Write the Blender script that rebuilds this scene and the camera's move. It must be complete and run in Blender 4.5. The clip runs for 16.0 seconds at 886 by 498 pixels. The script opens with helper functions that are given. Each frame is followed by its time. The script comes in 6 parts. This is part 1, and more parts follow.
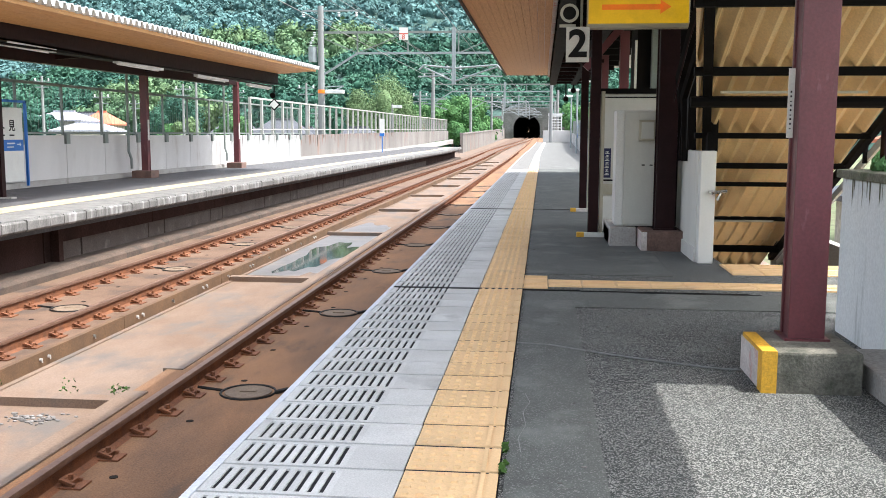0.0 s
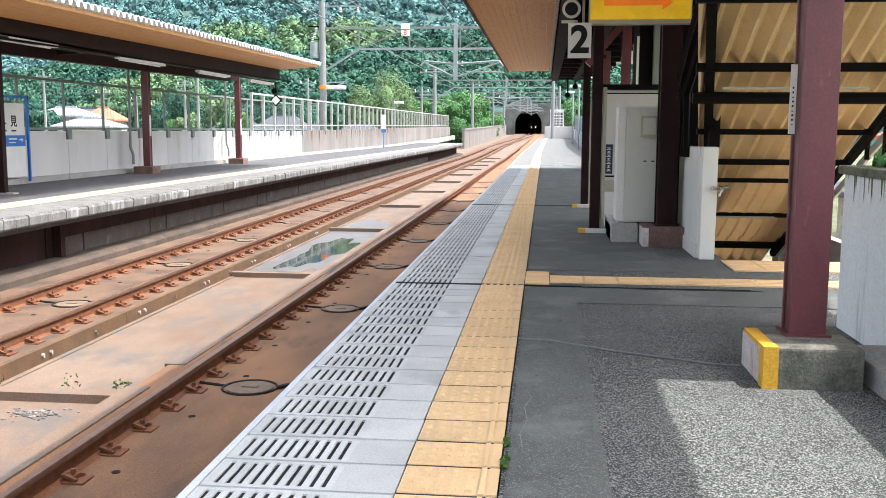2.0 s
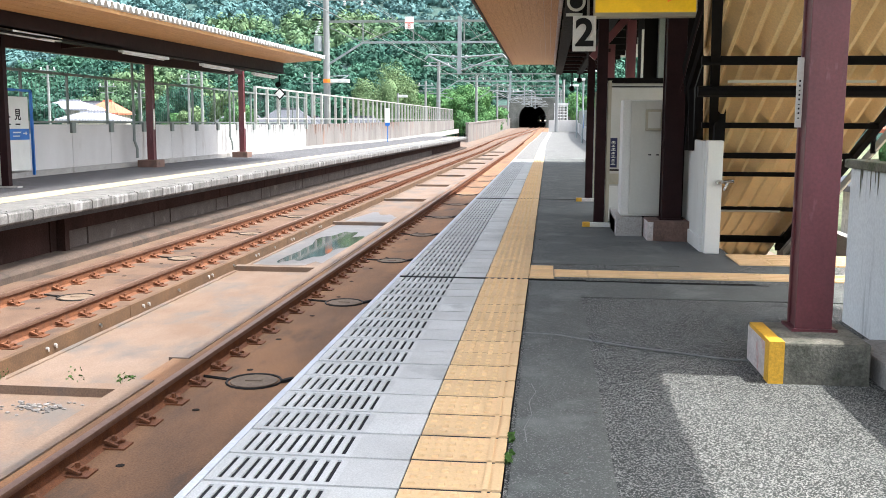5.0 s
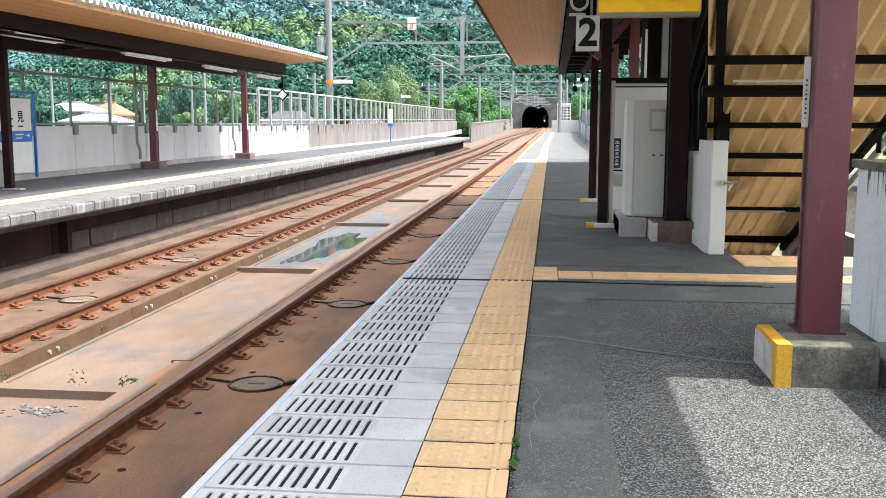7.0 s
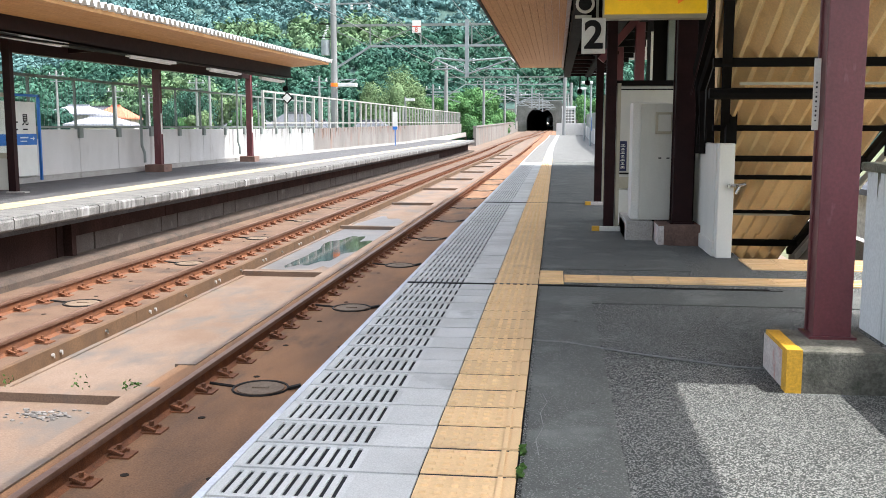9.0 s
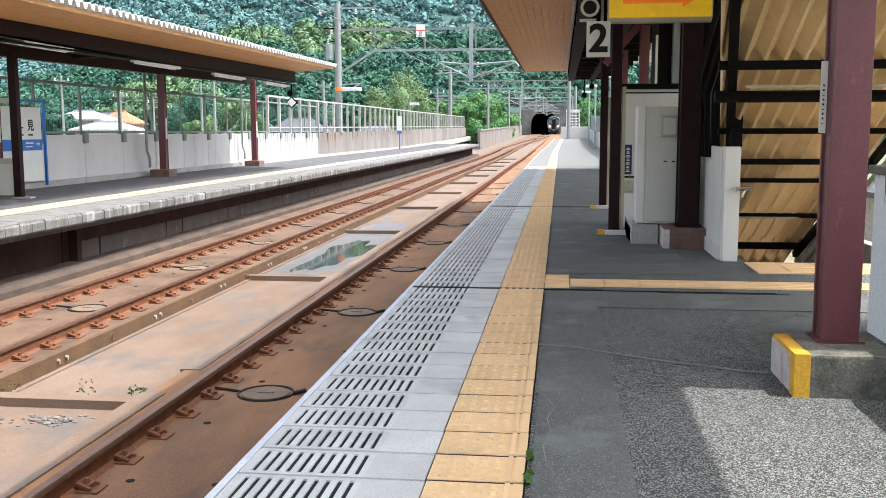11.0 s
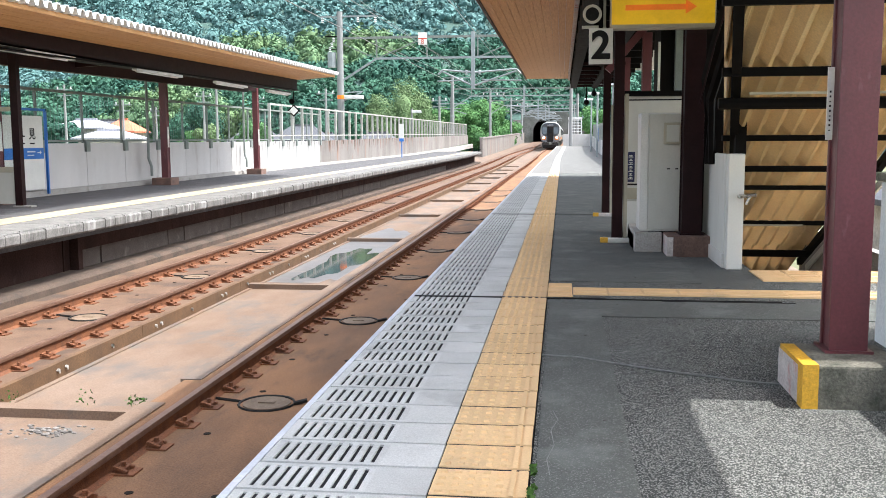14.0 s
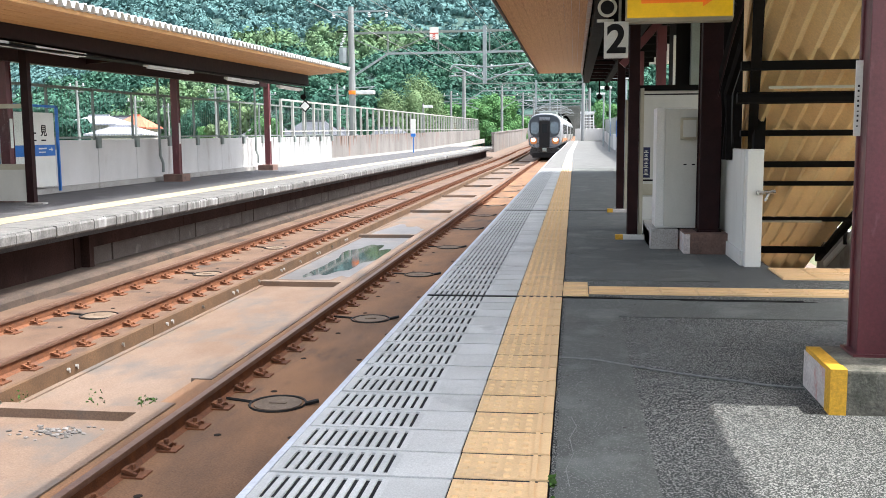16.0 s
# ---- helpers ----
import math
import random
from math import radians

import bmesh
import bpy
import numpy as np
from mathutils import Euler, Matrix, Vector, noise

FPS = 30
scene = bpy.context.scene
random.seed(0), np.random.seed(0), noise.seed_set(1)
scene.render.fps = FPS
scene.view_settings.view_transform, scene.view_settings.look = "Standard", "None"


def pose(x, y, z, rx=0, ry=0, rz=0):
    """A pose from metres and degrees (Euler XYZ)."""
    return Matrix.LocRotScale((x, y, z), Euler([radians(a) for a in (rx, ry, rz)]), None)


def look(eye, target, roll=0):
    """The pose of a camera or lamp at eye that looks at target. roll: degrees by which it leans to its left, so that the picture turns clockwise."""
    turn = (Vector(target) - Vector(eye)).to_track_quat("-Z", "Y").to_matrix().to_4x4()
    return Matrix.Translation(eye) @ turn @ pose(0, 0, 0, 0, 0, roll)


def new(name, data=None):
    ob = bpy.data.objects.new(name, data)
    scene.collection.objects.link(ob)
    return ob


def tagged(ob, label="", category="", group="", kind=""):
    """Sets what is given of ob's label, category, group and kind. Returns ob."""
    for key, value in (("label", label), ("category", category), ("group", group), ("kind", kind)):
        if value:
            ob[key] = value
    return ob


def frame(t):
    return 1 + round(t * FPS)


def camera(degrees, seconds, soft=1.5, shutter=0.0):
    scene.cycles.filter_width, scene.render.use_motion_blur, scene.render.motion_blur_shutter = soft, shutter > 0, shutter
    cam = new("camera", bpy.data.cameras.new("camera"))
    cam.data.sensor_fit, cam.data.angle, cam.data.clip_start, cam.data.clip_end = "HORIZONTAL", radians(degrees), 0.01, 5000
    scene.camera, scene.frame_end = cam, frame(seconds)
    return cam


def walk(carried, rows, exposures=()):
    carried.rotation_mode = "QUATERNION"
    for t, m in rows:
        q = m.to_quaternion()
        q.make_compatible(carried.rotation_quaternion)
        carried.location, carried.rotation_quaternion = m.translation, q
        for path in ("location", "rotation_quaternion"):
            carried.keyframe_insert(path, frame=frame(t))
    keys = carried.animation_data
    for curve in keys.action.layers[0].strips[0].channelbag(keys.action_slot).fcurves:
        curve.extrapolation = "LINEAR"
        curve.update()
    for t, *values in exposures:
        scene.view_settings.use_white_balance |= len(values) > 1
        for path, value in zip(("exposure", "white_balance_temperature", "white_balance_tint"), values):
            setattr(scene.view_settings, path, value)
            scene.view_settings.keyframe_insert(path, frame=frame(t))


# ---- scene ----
cam = camera(50.18, 16.0, soft=0.9)
PATH = [
    (0, (0.128, -0.001, 1.139), (-0.901, 9.873, -0.063), 0.24),
    (0.5, (0.127, -0.008, 1.141), (-0.902, 9.865, -0.071), 0.25),
    (1, (0.127, -0.008, 1.137), (-0.903, 9.864, -0.078), 0.31),
    (1.5, (0.128, -0.000, 1.141), (-0.911, 9.870, -0.086), 0.26),
    (2, (0.127, -0.006, 1.138), (-0.917, 9.862, -0.106), 0.29),
    (2.5, (0.125, -0.010, 1.138), (-0.922, 9.855, -0.125), 0.27),
    (3, (0.126, -0.010, 1.138), (-0.929, 9.851, -0.147), 0.30),
    (3.5, (0.124, -0.008, 1.139), (-0.933, 9.851, -0.165), 0.29),
    (4, (0.125, -0.006, 1.137), (-0.942, 9.851, -0.175), 0.30),
    (6.5, (0.119, 0.045, 1.138), (-0.987, 9.898, -0.167), 0.19),
    (7, (0.119, 0.057, 1.140), (-0.998, 9.908, -0.165), 0.12),
    (7.5, (0.117, 0.073, 1.138), (-1.010, 9.924, -0.162), 0.12),
    (8, (0.113, 0.090, 1.136), (-1.027, 9.940, -0.156), 0.16),
    (8.5, (0.112, 0.097, 1.136), (-1.042, 9.947, -0.147), 0.13),
    (9, (0.109, 0.103, 1.139), (-1.056, 9.953, -0.135), 0.09),
    (11.5, (0.102, 0.125, 1.141), (-1.121, 9.975, -0.079), -0.15),
    (12, (0.103, 0.136, 1.139), (-1.125, 9.987, -0.066), -0.17),
    (12.5, (0.099, 0.138, 1.139), (-1.130, 9.990, -0.052), -0.19),
    (13, (0.100, 0.152, 1.141), (-1.132, 10.006, -0.034), -0.21),
    (13.5, (0.101, 0.165, 1.141), (-1.138, 10.020, -0.022), -0.22),
    (14, (0.099, 0.178, 1.141), (-1.142, 10.033, -0.013), -0.24),
    (14.5, (0.096, 0.183, 1.143), (-1.148, 10.038, -0.012), -0.23),
    (15, (0.087, 0.219, 1.144), (-1.195, 10.069, -0.010), -0.28),
    (15.5, (0.081, 0.267, 1.145), (-1.239, 10.110, -0.027), -0.34),
    (16, (0.073, 0.301, 1.152), (-1.291, 10.134, -0.054), -0.44),
]
walk(cam, [(t, look(eye, target, roll)) for t, eye, target, roll in PATH], exposures=[(0.0, 1.98, 6250, 10), (2.0, 2.04, 6250, 10), (4.0, 2.05, 6250, 10), (6.5, 2.03, 6250, 10), (9.0, 1.9, 6250, 10), (12.5, 1.9, 6250, 10), (14.0, 1.98, 6250, 10), (16.0, 1.95, 6250, 10)])

# ---- world and light ----
SUN_DIR = Vector((0.52, -0.03, 1.0)).normalized()
world = bpy.data.worlds.new("sky")
scene.world = world
world.use_nodes = True
wn = world.node_tree
sky = wn.nodes.new("ShaderNodeTexSky")
sky.sky_type, sky.sun_disc = "NISHITA", False
sky.sun_elevation = math.asin(SUN_DIR.z)
sky.sun_rotation = math.atan2(SUN_DIR.x, SUN_DIR.y)
sky.air_density, sky.dust_density, sky.ozone_density = 1.0, 5.0, 1.0
veil = wn.nodes.new("ShaderNodeHueSaturation")  # thin bright cloud takes the blue out of the sky
veil.inputs["Saturation"].default_value = 0.42
wn.links.new(sky.outputs[0], veil.inputs["Color"])
wn.links.new(veil.outputs[0], wn.nodes["Background"].inputs[0])
wn.nodes["Background"].inputs[1].default_value = 0.14
sun = new("sun", bpy.data.lights.new("sun", "SUN"))
sun.data.energy, sun.data.angle, sun.data.color = 1.72, radians(0.6), (1.0, 0.95, 0.88)
sun.matrix_world = look(SUN_DIR * 50, (0, 0, 0))


# ---- materials ----
def mat(name, base, other=None, scale=3.0, amount=0.5, rough=0.8, metal=0.0, fine=60.0, fine_amount=0.12,
        bump=0.15, bump_scale=80.0, stain=None, stain_scale=0.8, stain_cut=0.55, spread=0.0, streak=None, coat=0.0, emit=0.0):
    """A surface with two scales of variation, relief, and stains of their own shape, at real size."""
    m = bpy.data.materials.new(name)
    m.use_nodes = True
    nt = m.node_tree
    N, L = nt.nodes, nt.links
    bsdf = N["Principled BSDF"]
    geo = N.new("ShaderNodeNewGeometry")
    where = geo.outputs["Position"]
    if streak:
        mp = N.new("ShaderNodeMapping")
        mp.inputs["Scale"].default_value = streak
        L.new(where, mp.inputs[0])
        where = mp.outputs[0]

    def noise_of(sc, detail=6, vec=None):
        n = N.new("ShaderNodeTexNoise")
        n.inputs["Scale"].default_value, n.inputs["Detail"].default_value = sc, detail
        n.inputs["Roughness"].default_value = 0.6
        L.new(vec or where, n.inputs["Vector"])
        return n.outputs["Fac"]

    def ramp(fac, a, b):
        r = N.new("ShaderNodeMapRange")
        r.inputs[1].default_value, r.inputs[2].default_value = a, b
        L.new(fac, r.inputs[0])
        return r.outputs[0]

    def blend(fac, a, b, kind="MIX"):
        x = N.new("ShaderNodeMix")
        x.data_type, x.blend_type = "RGBA", kind
        for k, v in ((0, fac), (6, a), (7, b)):
            if isinstance(v, bpy.types.NodeSocket):
                L.new(v, x.inputs[k])
            else:
                x.inputs[k].default_value = v if k == 0 else (*v, 1)
        return x.outputs[2]

    other = other or tuple(c * (1 - 0.5 * amount) for c in base)
    col = blend(ramp(noise_of(scale), 0.35, 0.68), base, other)
    g = noise_of(fine, 3, geo.outputs["Position"])
    lo, hi = 1 - fine_amount * 2.2, 1 + fine_amount * 2.2
    gr = N.new("ShaderNodeMapRange")
    gr.inputs[1].default_value, gr.inputs[2].default_value, gr.inputs[3].default_value, gr.inputs[4].default_value = 0.3, 0.7, lo, hi
    L.new(g, gr.inputs[0])
    cc = N.new("ShaderNodeCombineColor")
    for k in range(3):
        L.new(gr.outputs[0], cc.inputs[k])
    col = blend(1.0, col, cc.outputs[0], "MULTIPLY")
    if spread:
        info = N.new("ShaderNodeObjectInfo")
        isl = N.new("ShaderNodeMath")
        isl.operation = "ADD"
        L.new(info.outputs["Random"], isl.inputs[0])
        L.new(geo.outputs["Random Per Island"], isl.inputs[1])
        fr = N.new("ShaderNodeMath")
        fr.operation = "FRACT"
        L.new(isl.outputs[0], fr.inputs[0])
        mr = N.new("ShaderNodeMapRange")
        mr.inputs[3].default_value, mr.inputs[4].default_value = 1 - spread, 1 + spread
        L.new(fr.outputs[0], mr.inputs[0])
        c2 = N.new("ShaderNodeCombineColor")
        for k in range(3):
            L.new(mr.outputs[0], c2.inputs[k])
        col = blend(1.0, col, c2.outputs[0], "MULTIPLY")
    if stain:
        col = blend(ramp(noise_of(stain_scale, 8), stain_cut, stain_cut + 0.14), col, stain)
    L.new(col, bsdf.inputs["Base Color"])
    bsdf.inputs["Metallic"].default_value = metal
    rr = N.new("ShaderNodeMapRange")
    rr.inputs[3].default_value, rr.inputs[4].default_value = max(0.03, rough - 0.12), min(1.0, rough + 0.1)
    L.new(noise_of(scale * 2.3), rr.inputs[0])
    L.new(rr.outputs[0], bsdf.inputs["Roughness"])
    bsdf.inputs["Coat Weight"].default_value = coat
    if bump:
        b = N.new("ShaderNodeBump")
        b.inputs["Strength"].default_value, b.inputs["Distance"].default_value = bump, 0.01
        L.new(noise_of(bump_scale, 4, geo.outputs["Position"]), b.inputs["Height"])
        L.new(b.outputs[0], bsdf.inputs["Normal"])
    bsdf.inputs["Specular IOR Level"].default_value = 0.5 if max(base) > 0.06 or rough < 0.45 else 0.12
    if emit:
        L.new(col, bsdf.inputs["Emission Color"])
        bsdf.inputs["Emission Strength"].default_value = emit
    return m


def asphalt(name, base, speck, amount):
    """Rolled asphalt with pale stone chips."""
    m = mat(name, base, tuple(c * 0.72 for c in base), 1.3, 0.5, 0.85, 0, 240, 0.15, 0.4, 170, stain=tuple(c * 1.55 for c in base), stain_scale=2.2, stain_cut=0.53)
    nt = m.node_tree
    N, L = nt.nodes, nt.links
    bsdf = N["Principled BSDF"]
    src = bsdf.inputs["Base Color"].links[0].from_socket
    geo = N.new("ShaderNodeNewGeometry")
    v = N.new("ShaderNodeTexVoronoi")
    v.inputs["Scale"].default_value = 240
    L.new(geo.outputs["Position"], v.inputs["Vector"])
    sep = N.new("ShaderNodeSeparateColor")
    L.new(v.outputs["Color"], sep.inputs[0])
    t = N.new("ShaderNodeMapRange")
    t.inputs[1].default_value, t.inputs[2].default_value = 1 - amount, 1 - amount * 0.55
    L.new(sep.outputs[0], t.inputs[0])
    x = N.new("ShaderNodeMix")
    x.data_type = "RGBA"
    L.new(t.outputs[0], x.inputs[0])
    L.new(src, x.inputs[6])
    x.inputs[7].default_value = (*speck, 1)
    L.new(x.outputs[2], bsdf.inputs["Base Color"])
    return m


M_ASPH = asphalt("chip_asphalt", (0.052, 0.057, 0.055), (0.29, 0.295, 0.28), 0.4)
M_ASPH_FINE = asphalt("fine_asphalt", (0.096, 0.104, 0.096), (0.2, 0.205, 0.195), 0.16)
M_ASPH_FAR = asphalt("pale_asphalt", (0.115, 0.117, 0.113), (0.19, 0.19, 0.18), 0.25)
# darker copy of M_ASPH_FAR with the canopy's shade in its colour
M_ASPH_L = asphalt("asphalt_canopy_shade", (0.07, 0.07, 0.075), (0.13, 0.13, 0.13), 0.2)
M_COPE = mat("coping_concrete", (0.61, 0.615, 0.595), (0.5, 0.505, 0.485), 2.2, 0.5, 0.75, 0, 160, 0.07, 0.2, 200, stain=(0.3, 0.31, 0.3), stain_scale=1.6, stain_cut=0.6, spread=0.09)
# near-black that puts shade into the tile slots and gaps
M_SLOT = mat("gap_shade_dark", (0.035, 0.036, 0.04), rough=0.9)
M_YELLOW = mat("tactile_yellow", (0.76, 0.53, 0.285), (0.7, 0.48, 0.255), 3, 0.5, 0.7, 0, 120, 0.035, 0.15, 200, stain=(0.48, 0.35, 0.22), stain_scale=2.0, stain_cut=0.62, spread=0.06)
M_YPALE = mat("pale_tactile_yellow", (0.44, 0.37, 0.23), (0.36, 0.32, 0.23), 3, 0.5, 0.8, 0, 60, 0.1, 0.2, 100, stain=(0.2, 0.18, 0.15), stain_scale=2.0, stain_cut=0.6, spread=0.1)
M_EDGE = mat("edge_steel_white", (0.7, 0.73, 0.78), rough=0.5, fine_amount=0.05)
M_RUST = mat("rusty_steel", (0.19, 0.07, 0.026), (0.11, 0.041, 0.018), 9, 0.6, 0.8, 0.1, 140, 0.2, 0.3, 150, stain=(0.12, 0.055, 0.035), stain_scale=3.0, stain_cut=0.58)
M_RAILHEAD = mat("worn_rail_head", (0.2, 0.12, 0.085), (0.15, 0.08, 0.055), 12, 0.5, 0.45, 0.45, 160, 0.1, 0.05)
M_SLAB = mat("rust_stained_slab", (0.26, 0.13, 0.058), (0.115, 0.063, 0.034), 1.1, 0.6, 0.85, 0, 70, 0.14, 0.4, 90, stain=(0.06, 0.043, 0.032), stain_scale=1.7, stain_cut=0.56, streak=(1, 0.35, 1))
M_SLAB_B = mat("pale_rust_slab", (0.145, 0.09, 0.058), (0.095, 0.053, 0.031), 1.2, 0.6, 0.85, 0, 70, 0.12, 0.3, 90, stain=(0.06, 0.042, 0.032), stain_scale=1.2, stain_cut=0.55)
M_CHANNEL = mat("channel_concrete", (0.185, 0.132, 0.098), (0.14, 0.088, 0.056), 1.3, 0.5, 0.85, 0, 60, 0.1, 0.3, 60, stain=(0.115, 0.097, 0.084), stain_scale=1.7, stain_cut=0.49, streak=(1, 0.6, 1))
M_CURB = mat("brown_curb", (0.125, 0.068, 0.031), (0.075, 0.042, 0.021), 2.5, 0.6, 0.85, 0, 60, 0.12, 0.3, 60)
M_LEDGE = mat("stained_ledge", (0.09, 0.062, 0.045), (0.042, 0.03, 0.023), 1.8, 0.6, 0.9, 0, 40, 0.15, 0.4, 40, stain=(0.035, 0.027, 0.022), stain_scale=2.1, stain_cut=0.54)
M_DARKWALL = mat("dark_brown_platform_wall", (0.05, 0.026, 0.021), (0.025, 0.014, 0.012), 1.5, 0.6, 0.9, 0, 40, 0.15, 0.4, 40, stain=(0.075, 0.05, 0.04), stain_scale=2.0, stain_cut=0.62, streak=(1, 1, 0.35))
M_OLDCOPE = mat("weathered_white_coping", (0.17, 0.168, 0.16), (0.1, 0.1, 0.095), 4, 0.6, 0.85, 0, 40, 0.14, 0.5, 30, stain=(0.16, 0.15, 0.14), stain_scale=5.0, stain_cut=0.56)
M_LOWPANEL = mat("dusty_lower_wall_panel", (0.11, 0.088, 0.075), (0.075, 0.058, 0.048), 2.2, 0.6, 0.9, 0, 40, 0.14, 0.4, 40, stain=(0.2, 0.17, 0.15), stain_scale=2.6, stain_cut=0.58)
M_DRIP = mat("dripped_white_coping_face", (0.17, 0.166, 0.158), (0.08, 0.078, 0.073), 4.5, 0.6, 0.85, 0, 40, 0.14, 0.5, 30, stain=(0.36, 0.36, 0.35), stain_scale=3.6, stain_cut=0.55, streak=(1, 1, 0.22))
M_PANEL = mat("grey_concrete_panel", (0.58, 0.57, 0.555), (0.48, 0.47, 0.455), 0.9, 0.5, 0.85, 0, 60, 0.07, 0.2, 60, stain=(0.38, 0.35, 0.32), stain_scale=1.7, stain_cut=0.6, streak=(1, 1, 0.3), spread=0.07)
# separate colour for surfaces in full sun, tuned apart from shaded panels
M_PANEL_W = mat("sunlit_panel", (0.36, 0.365, 0.36), (0.29, 0.29, 0.28), 1.1, 0.5, 0.8, 0, 60, 0.05, 0.2, 60, stain=(0.17, 0.155, 0.14), stain_scale=2.4, stain_cut=0.62, streak=(1, 1, 0.25))
M_PANEL_R = mat("rust_streaked_panel", (0.22, 0.205, 0.19), (0.14, 0.126, 0.115), 0.5, 0.5, 0.85, 0, 60, 0.08, 0.2, 60, stain=(0.22, 0.115, 0.075), stain_scale=0.9, stain_cut=0.57, streak=(1, 1, 0.35))
M_CONC = mat("plain_concrete", (0.4, 0.385, 0.36), (0.3, 0.29, 0.27), 1.4, 0.5, 0.88, 0, 60, 0.1, 0.35, 50, stain=(0.17, 0.16, 0.13), stain_scale=1.9, stain_cut=0.58)
M_BLOCK = mat("mossy_concrete_block", (0.21, 0.2, 0.165), (0.075, 0.075, 0.06), 5, 0.6, 0.9, 0, 70, 0.15, 0.5, 60, stain=(0.04, 0.05, 0.032), stain_scale=4.0, stain_cut=0.55)
M_MAROON = mat("maroon_paint", (0.14, 0.037, 0.044), (0.098, 0.027, 0.033), 6, 0.5, 0.38, 0, 60, 0.06, 0.12, 25, stain=(0.22, 0.115, 0.12), stain_scale=10, stain_cut=0.61, streak=(1, 1, 0.4))
M_BROWN = mat("dark_brown_paint", (0.024, 0.009, 0.0095), (0.015, 0.006, 0.0065), 5, 0.5, 0.5, 0, 60, 0.08, 0.1, 40)
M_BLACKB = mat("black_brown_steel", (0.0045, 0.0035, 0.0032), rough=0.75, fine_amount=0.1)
M_REDBASE = mat("brown_painted_concrete", (0.2, 0.12, 0.095), (0.12, 0.075, 0.06), 6, 0.6, 0.8, 0, 60, 0.1, 0.3, 50)
M_WOOD = mat("varnished_soffit_board", (0.66, 0.37, 0.155), (0.5, 0.25, 0.09), 6, 0.6, 0.6, 0, 70, 0.08, 0.1, 60, streak=(9, 0.5, 9))
M_TIN = mat("white_corrugated_sheet", (0.72, 0.73, 0.72), (0.6, 0.61, 0.6), 2, 0.4, 0.55, 0.0, 60, 0.05, 0.05)
M_STAIR = mat("amber_corrugated_sheet", (0.84, 0.66, 0.38), (0.72, 0.52, 0.27), 1.8, 0.6, 0.6, 0, 60, 0.06, 0.12, 40, stain=(0.5, 0.32, 0.14), stain_scale=1.6, stain_cut=0.6)
nt_ = M_STAIR.node_tree  # translucency added to brighten the sheet from behind
tr_, mx_ = nt_.nodes.new("ShaderNodeBsdfTranslucent"), nt_.nodes.new("ShaderNodeMixShader")
tr_.inputs["Color"].default_value, mx_.inputs[0].default_value = (0.86, 0.76, 0.56, 1), 0.22
nt_.links.new(nt_.nodes["Principled BSDF"].outputs[0], mx_.inputs[1])
nt_.links.new(tr_.outputs[0], mx_.inputs[2])
nt_.links.new(mx_.outputs[0], nt_.nodes["Material Output"].inputs["Surface"])
M_DAMP = mat("damp_grey_concrete", (0.125, 0.122, 0.125), (0.095, 0.09, 0.088), 1.2, 0.5, 0.5, 0, 60, 0.08, 0.1, 60, stain=(0.2, 0.17, 0.14), stain_scale=1.1, stain_cut=0.6)
M_CREAM = mat("cream_steel_paint", (0.74, 0.74, 0.69), (0.66, 0.66, 0.61), 2, 0.5, 0.5, 0, 60, 0.012, 0.05, stain=(0.4, 0.37, 0.3), stain_scale=2.5, stain_cut=0.66, streak=(1, 1, 0.3))
M_KHAKI = mat("khaki_steel_paint", (0.46, 0.43, 0.33), (0.36, 0.33, 0.24), 2.5, 0.5, 0.5, 0, 60, 0.015, 0.05, stain=(0.24, 0.21, 0.15), stain_scale=2.5, stain_cut=0.64)
M_GREYP = mat("grey_steel_paint", (0.6, 0.6, 0.54), (0.5, 0.5, 0.44), 2, 0.5, 0.5, 0, 60, 0.012, 0.05, stain=(0.4, 0.36, 0.27), stain_scale=1.4, stain_cut=0.58, streak=(1, 1, 0.4))
M_WHITEW = mat("white_rendered_wall", (0.84, 0.87, 0.86), (0.78, 0.82, 0.82), 1.0, 0.4, 0.75, 0, 60, 0.04, 0.2, 40, stain=(0.45, 0.48, 0.46), stain_scale=2.2, stain_cut=0.6, streak=(3, 3, 0.3))
M_MOSS = mat("mossy_wall_cap", (0.2, 0.19, 0.15), (0.1, 0.115, 0.06), 7, 0.7, 0.9, 0, 70, 0.2, 0.6, 50)
M_SIGNY = mat("sign_yellow", (0.78, 0.46, 0.012), rough=0.35, fine_amount=0.02, bump=0, emit=0.12)
M_ORANGE = mat("sign_orange", (0.85, 0.19, 0.015), rough=0.35, fine_amount=0.02, bump=0, emit=0.12)
M_SIGNW = mat("sign_white", (0.72, 0.72, 0.68), (0.66, 0.66, 0.62), 4, rough=0.45, fine_amount=0.03, bump=0)
M_BLACK = mat("matt_black", (0.015, 0.015, 0.016), rough=0.5, bump=0)
M_BLUE = mat("sign_blue", (0.02, 0.16, 0.55), rough=0.4, fine_amount=0.03, bump=0)
M_NAVY = mat("plate_navy", (0.016, 0.022, 0.08), rough=0.4, fine_amount=0.03, bump=0)
M_RED = mat("paint_red", (0.6, 0.06, 0.025), rough=0.5, fine_amount=0.06)
M_YPAINT = mat("hazard_yellow_paint", (0.72, 0.4, 0.03), (0.6, 0.33, 0.03), 9, 0.5, 0.6, 0, 80, 0.08, 0.2, 60)
M_WPAINT = mat("chipped_white_paint", (0.6, 0.56, 0.53), (0.45, 0.4, 0.38), 8, 0.5, 0.7, 0, 80, 0.1, 0.2, 60, stain=(0.48, 0.16, 0.12), stain_scale=7, stain_cut=0.53)
